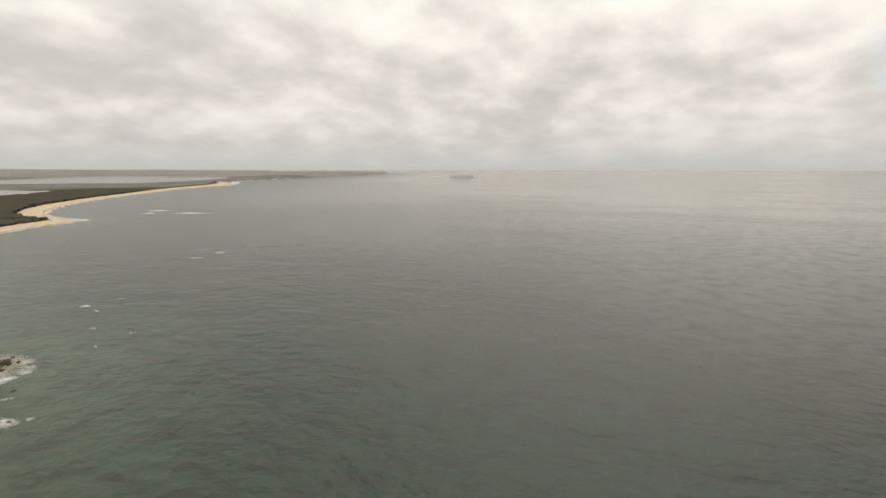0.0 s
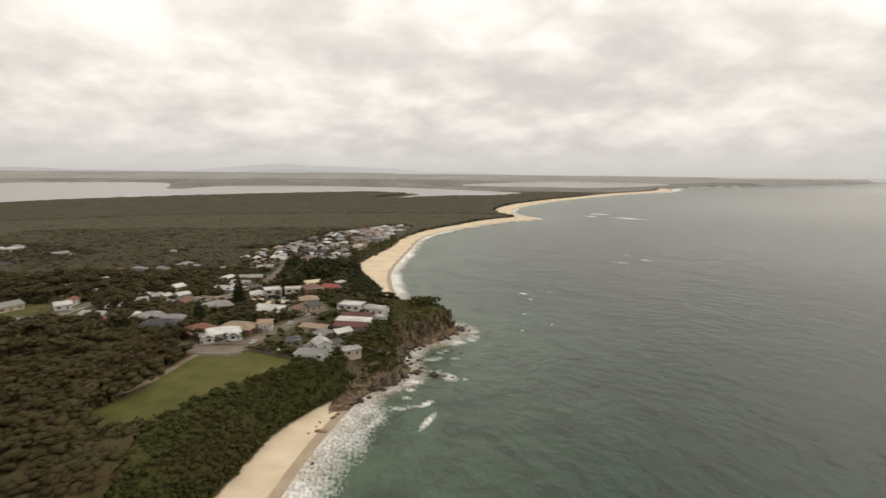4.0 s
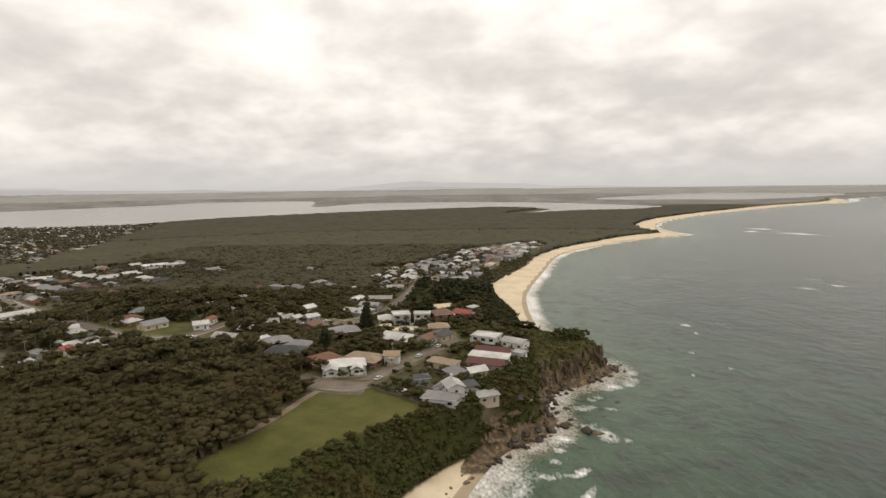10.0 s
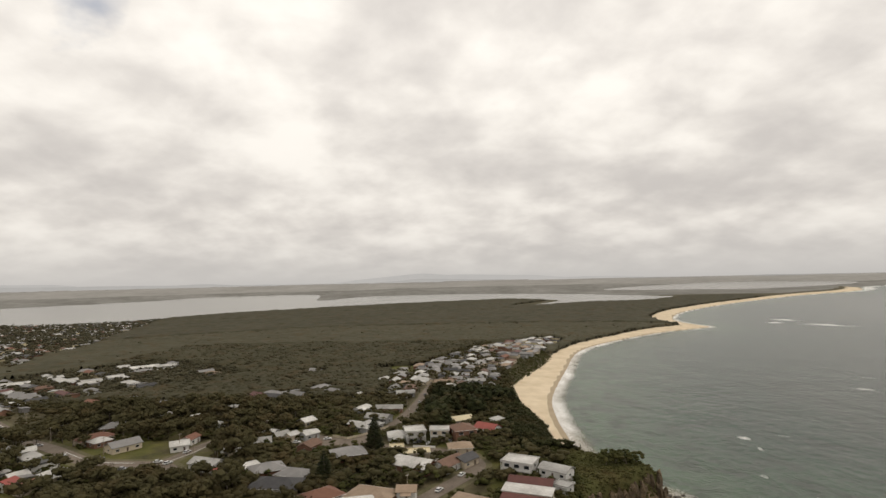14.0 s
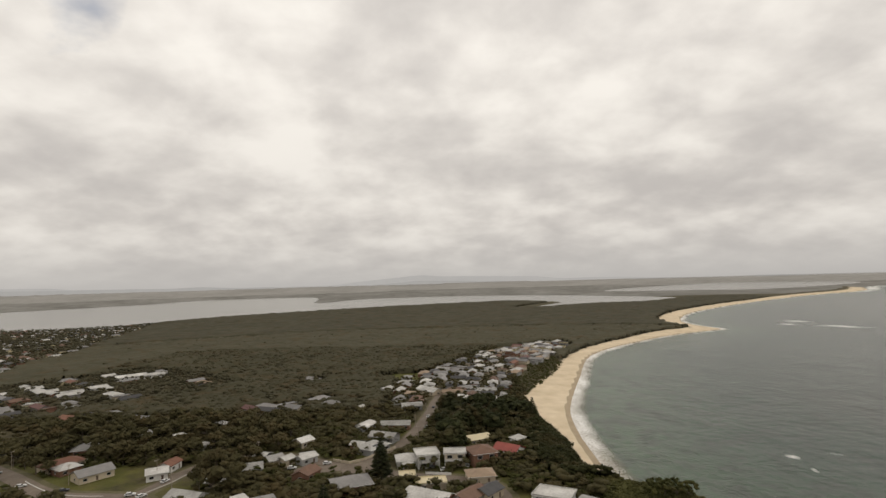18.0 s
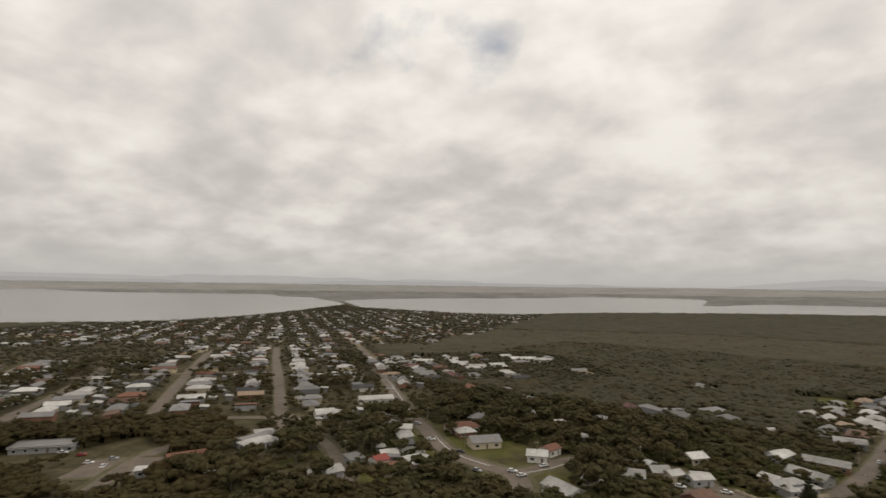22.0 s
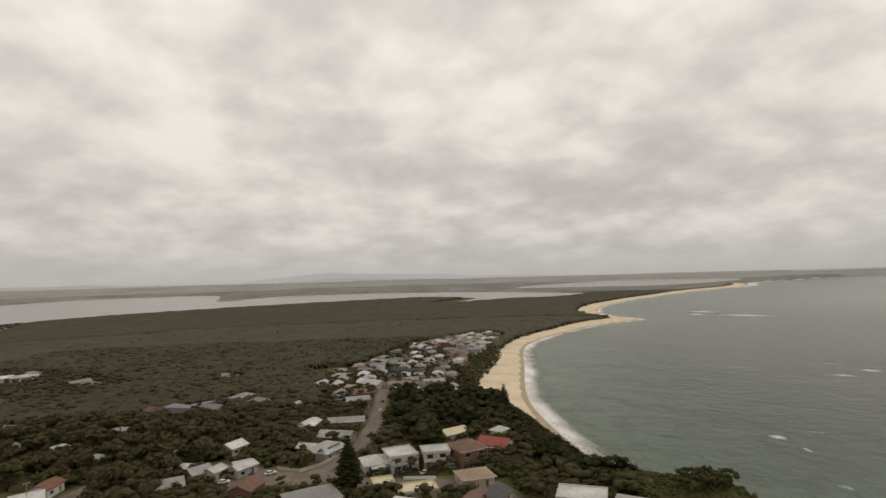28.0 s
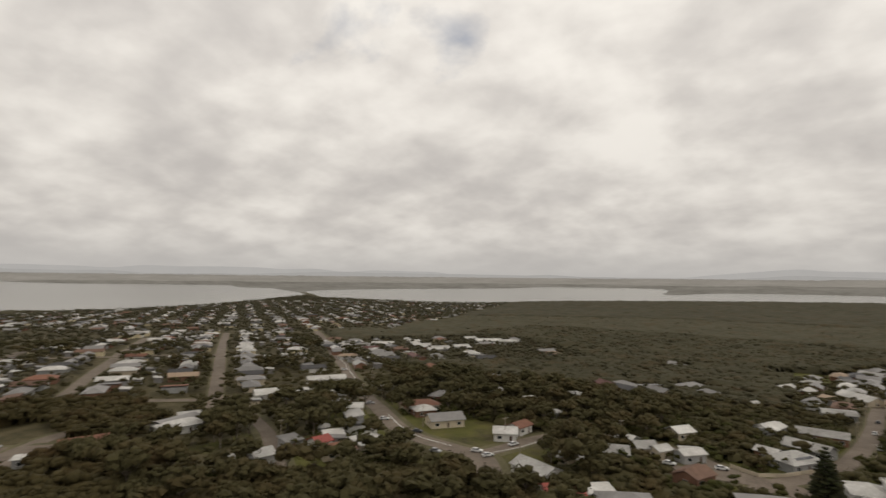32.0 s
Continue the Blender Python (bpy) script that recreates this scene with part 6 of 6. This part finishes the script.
for x, y, yaw, paint in ((-152, 300, 20, 0), (-146, 298, 60, 0), (-145, 316, 75, 0), (-164, 290, 5, 1), (-27, 405, 84, 0), (-22, 407, 84, 0), (-20, 439, 84, 1), (-27, 437, 84, 0), (-21, 327, 10, 2), (-15, 322, 5, 0),
                         (-4, 327, 80, 1), (-74, 336, 20, 0), (-26, 222, 60, 0), (-9, 256, 60, 0), (1, 274, 60, 0), (-14, 206, 30, 0), (6, 229, 20, 2), (-339, 185, 50, 0)):
    car(x, y, yaw, paint)
for x, y, yaw, paint in ((-311, 187, 50, 0), (-299, 189, 140, 0), (-327, 189, 50, 3), (-307, 196, 50, 1), (-280, 270, 55, 0), (-24, 470, 84, 2), (-30, 520, 84, 0), (-210, 313, 38, 0), (-240, 336, 38, 1), (-262, 352, 38, 0),
                         (-305, 386, 38, 2), (-340, 414, 38, 0), (-186, 307, 25, 2), (-90, 330, 5, 0)):
    car(x, y, yaw, paint)

# ---- fences, walls and poles ----
def fence(line, high, mat, label, category="fence", gap=2.4, thick=0.12):
    ob = tagged(new(category), label, category)
    x0, y0 = line[0]
    ob.matrix_basis = pose(x0, y0, 0)
    v, f = boxes((-0.09, -0.09, -0.6, 0.09, 0.09, high + 0.12))
    post = shape(("fence_post", high, label), v, f, mat)
    for (ax, ay), (bx, by) in zip(line, line[1:]):
        d = math.hypot(bx - ax, by - ay)
        n = max(1, round(d / gap))
        yaw = math.degrees(math.atan2(by - ay, bx - ax))
        v, f = boxes((0.05, -thick / 2, -0.5, d / n - 0.05, thick / 2, high))
        panel = shape(("fence_panel", round(d / n, 3), high, label), v, f, mat)
        for i in range(n):
            x, y = ax + (bx - ax) * i / n, ay + (by - ay) * i / n
            z = ground_z(x, y) + 0.1
            link_part("post", post, ob, at=pose(x - x0, y - y0, z, 0, 0, yaw))
            link_part("panel", panel, ob, at=pose(x - x0, y - y0, z, 0, 0, yaw))


hedge_line = smooth_ring([(-28, 211), (-16, 203), (-5, 194), (2, 188)], False, 14)
hedge = wood("hedge", hedge_line, NEAR, (1.0, 1.3), (1.9, 2.4), 6, MAT_PINE, "clipped dark-green hedge along the park", "hedge")
del hedge["kind"]
fence([(-26, 209), (-17, 203), (-7, 195), (-1, 190)], 1.7, MAT_BARK, "dark timber fence beside the park")
fence([(-15, 218), (-7, 214), (2, 209)], 1.5, MAT_TIMBER, "weathered timber fence between gardens")
fence([(-72, 341), (-63, 336), (-56, 341), (-50, 350), (-42, 360)], 1.2, WALL["cream"], "low cream rendered garden wall with posts", "garden wall", 3.0, 0.25)
fence([(-24, 318), (-12, 316)], 1.2, MAT_WHITE, "white garden fence beside the street")


def pole(x, y, high, label, category="power_pole", arms=True, r=0.16):
    ob = tagged(new(category), label, category.replace("_", " "), "poles along the streets")
    ob.matrix_basis = pose(x, y, ground_z(x, y), 0, 0, 55)
    link_part("shaft", shape(("shaft", high, r), *tube([(0, 0, -0.6), (0, 0, high)], (r, r * 0.6), 8), MAT_TIMBER), ob)
    if arms:
        v, f = boxes((-1.1, -0.06, high - 0.7, 1.1, 0.06, high - 0.55))
        link_part("crossarm", shape(("crossarm", high), v, f, MAT_TIMBER), ob)
        for i in range(4):
            v, f = boxes((-0.05, -0.05, 0, 0.05, 0.05, 0.18))
            link_part("insulator", shape("insulator", v, f, MAT_WHITE), ob, at=pose(-0.95 + 0.63 * i, 0, high - 0.55))


for x, y in ((-190, 316), (-151, 320), (-134, 300), (-291, 392), (-219, 262), (-240, 345), (-345, 434), (-112, 346), (-30, 370), (-34, 410), (-29, 460), (-22, 520), (-22, 250), (-10, 270)):
    pole(x, y, 9.5, "timber power pole with a crossarm beside the street")
pole(-365, 145, 26, "tall pale floodlight mast", "light_mast", False, 0.35)


def signal_tower(x, y):
    ob = tagged(new("lattice_tower"), "short steel tower with a railed platform", "tower")
    ob.matrix_basis = pose(x, y, ground_z(x, y), 0, 0, 50)
    v, f = boxes((-0.15, -0.15, -0.5, 0.15, 0.15, 14))
    for sx in (-1.6, 1.6):
        for sy in (-1.2, 1.2):
            link_part("leg", shape("tower_leg", v, f, MAT_CONCRETE), ob, at=pose(sx, sy, 0))
    v, f = boxes((-2.6, -1.8, 11.4, 2.6, 1.8, 11.7), (-2.6, -1.8, 11.7, -2.5, 1.8, 12.7), (2.5, -1.8, 11.7, 2.6, 1.8, 12.7))
    link_part("platform", shape("tower_platform", v, f, MAT_CONCRETE), ob)
    v, f = boxes((-1.6, -1.25, 7, 1.6, -1.15, 7.25), (-1.6, 1.15, 7, 1.6, 1.25, 7.25), (-1.6, -1.25, 3.5, 1.6, -1.15, 3.75))
    link_part("brace", shape("tower_brace", v, f, MAT_CONCRETE), ob)


signal_tower(-366, 158)
v, f = boxes((0, -0.8, -1, 9, 0.8, 0.3))
stairs = tagged(new("beach_stairs"), "pale timber stairs down the cliff", "stairs")
stairs.matrix_basis = pose(36, 243, ground_z(36, 243) + 1, 0, 35, -50)
link_part("flight", shape("stair_flight", v, f, MAT_TIMBER), stairs)
for s in (-1, 1):
    v, f = boxes((0, s * 0.8 - 0.05, 1.0, 9, s * 0.8 + 0.05, 1.1))
    link_part("handrail", shape(("stair_rail", s), v, f, MAT_WHITE), stairs)

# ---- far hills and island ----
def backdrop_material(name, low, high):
    """Distance beyond the place: pale and even, its haze painted as emission over near-black."""
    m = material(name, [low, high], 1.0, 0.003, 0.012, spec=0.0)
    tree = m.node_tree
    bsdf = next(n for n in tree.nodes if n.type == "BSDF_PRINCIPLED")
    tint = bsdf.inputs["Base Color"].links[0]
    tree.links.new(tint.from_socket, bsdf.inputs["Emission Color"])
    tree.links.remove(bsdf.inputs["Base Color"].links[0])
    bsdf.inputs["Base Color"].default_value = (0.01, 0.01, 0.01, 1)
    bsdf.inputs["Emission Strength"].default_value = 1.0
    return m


# the farther the ridge, the paler the glow that imitates its haze
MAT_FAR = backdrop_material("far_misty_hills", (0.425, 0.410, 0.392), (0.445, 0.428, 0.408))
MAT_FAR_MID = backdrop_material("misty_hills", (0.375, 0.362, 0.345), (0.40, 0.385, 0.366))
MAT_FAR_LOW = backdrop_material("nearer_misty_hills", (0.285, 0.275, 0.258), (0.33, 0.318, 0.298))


def far_hills(name, radius, foot, crest, a0, a1, seed, mat):
    """A ridge line beyond the lakes, far past everything that shifts."""
    a = np.radians(np.arange(a0, a1, 0.25))
    h = 0.55 + 0.45 * value_noise(np.degrees(a), a * 0, 14, seed) + 0.15 * value_noise(np.degrees(a), a * 0, 3, seed + 1)
    fade = step(np.degrees(a), a0, a0 + 12) * (1 - step(np.degrees(a), a1 - 25, a1))
    h = np.maximum(h * crest * fade, 0)
    rows = [np.stack([(radius - k) * np.sin(a), (radius - k) * np.cos(a), z], 1) for k, z in ((40, a * 0 + foot), (20, EYE - 12 + (9 + h) * 0.6 - 9 * (1 - step(fade, 0, 0.25)) * (np.degrees(a) > 30)), (0, EYE - 4 + h - 9 * (1 - step(fade, 0, 0.25)) * (np.degrees(a) > 30)), (-10, a * 0 + foot))]
    v = np.concatenate(rows)
    n = len(a)
    i, j = np.meshgrid(np.arange(3), np.arange(n - 1), indexing="ij")
    f = np.stack([i * n + j, i * n + j + 1, (i + 1) * n + j + 1, (i + 1) * n + j], -1).reshape(-1, 4)
    me = fast_mesh(name, v, f)
    me.materials.append(mat)
    tagged(new(name, me), "pale misty hills on the horizon", "hills", kind="structure")


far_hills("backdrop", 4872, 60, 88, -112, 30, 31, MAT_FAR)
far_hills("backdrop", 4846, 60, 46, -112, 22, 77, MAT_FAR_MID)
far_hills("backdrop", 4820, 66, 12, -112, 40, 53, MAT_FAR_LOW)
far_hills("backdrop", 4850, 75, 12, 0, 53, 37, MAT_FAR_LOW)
isle_a = math.atan2(5989, 3408)
me = bpy.data.meshes.new("backdrop")
bm = bmesh.new()
bmesh.ops.create_icosphere(bm, subdivisions=3, radius=1)
for v in bm.verts:
    v.co = Vector((v.co.x * 95, v.co.y * 40, max(v.co.z, -0.2) * 22 * (1 + 0.3 * noise.noise(v.co * 2))))
bm.to_mesh(me); bm.free()
# the island gets the low hills' emissive haze colour
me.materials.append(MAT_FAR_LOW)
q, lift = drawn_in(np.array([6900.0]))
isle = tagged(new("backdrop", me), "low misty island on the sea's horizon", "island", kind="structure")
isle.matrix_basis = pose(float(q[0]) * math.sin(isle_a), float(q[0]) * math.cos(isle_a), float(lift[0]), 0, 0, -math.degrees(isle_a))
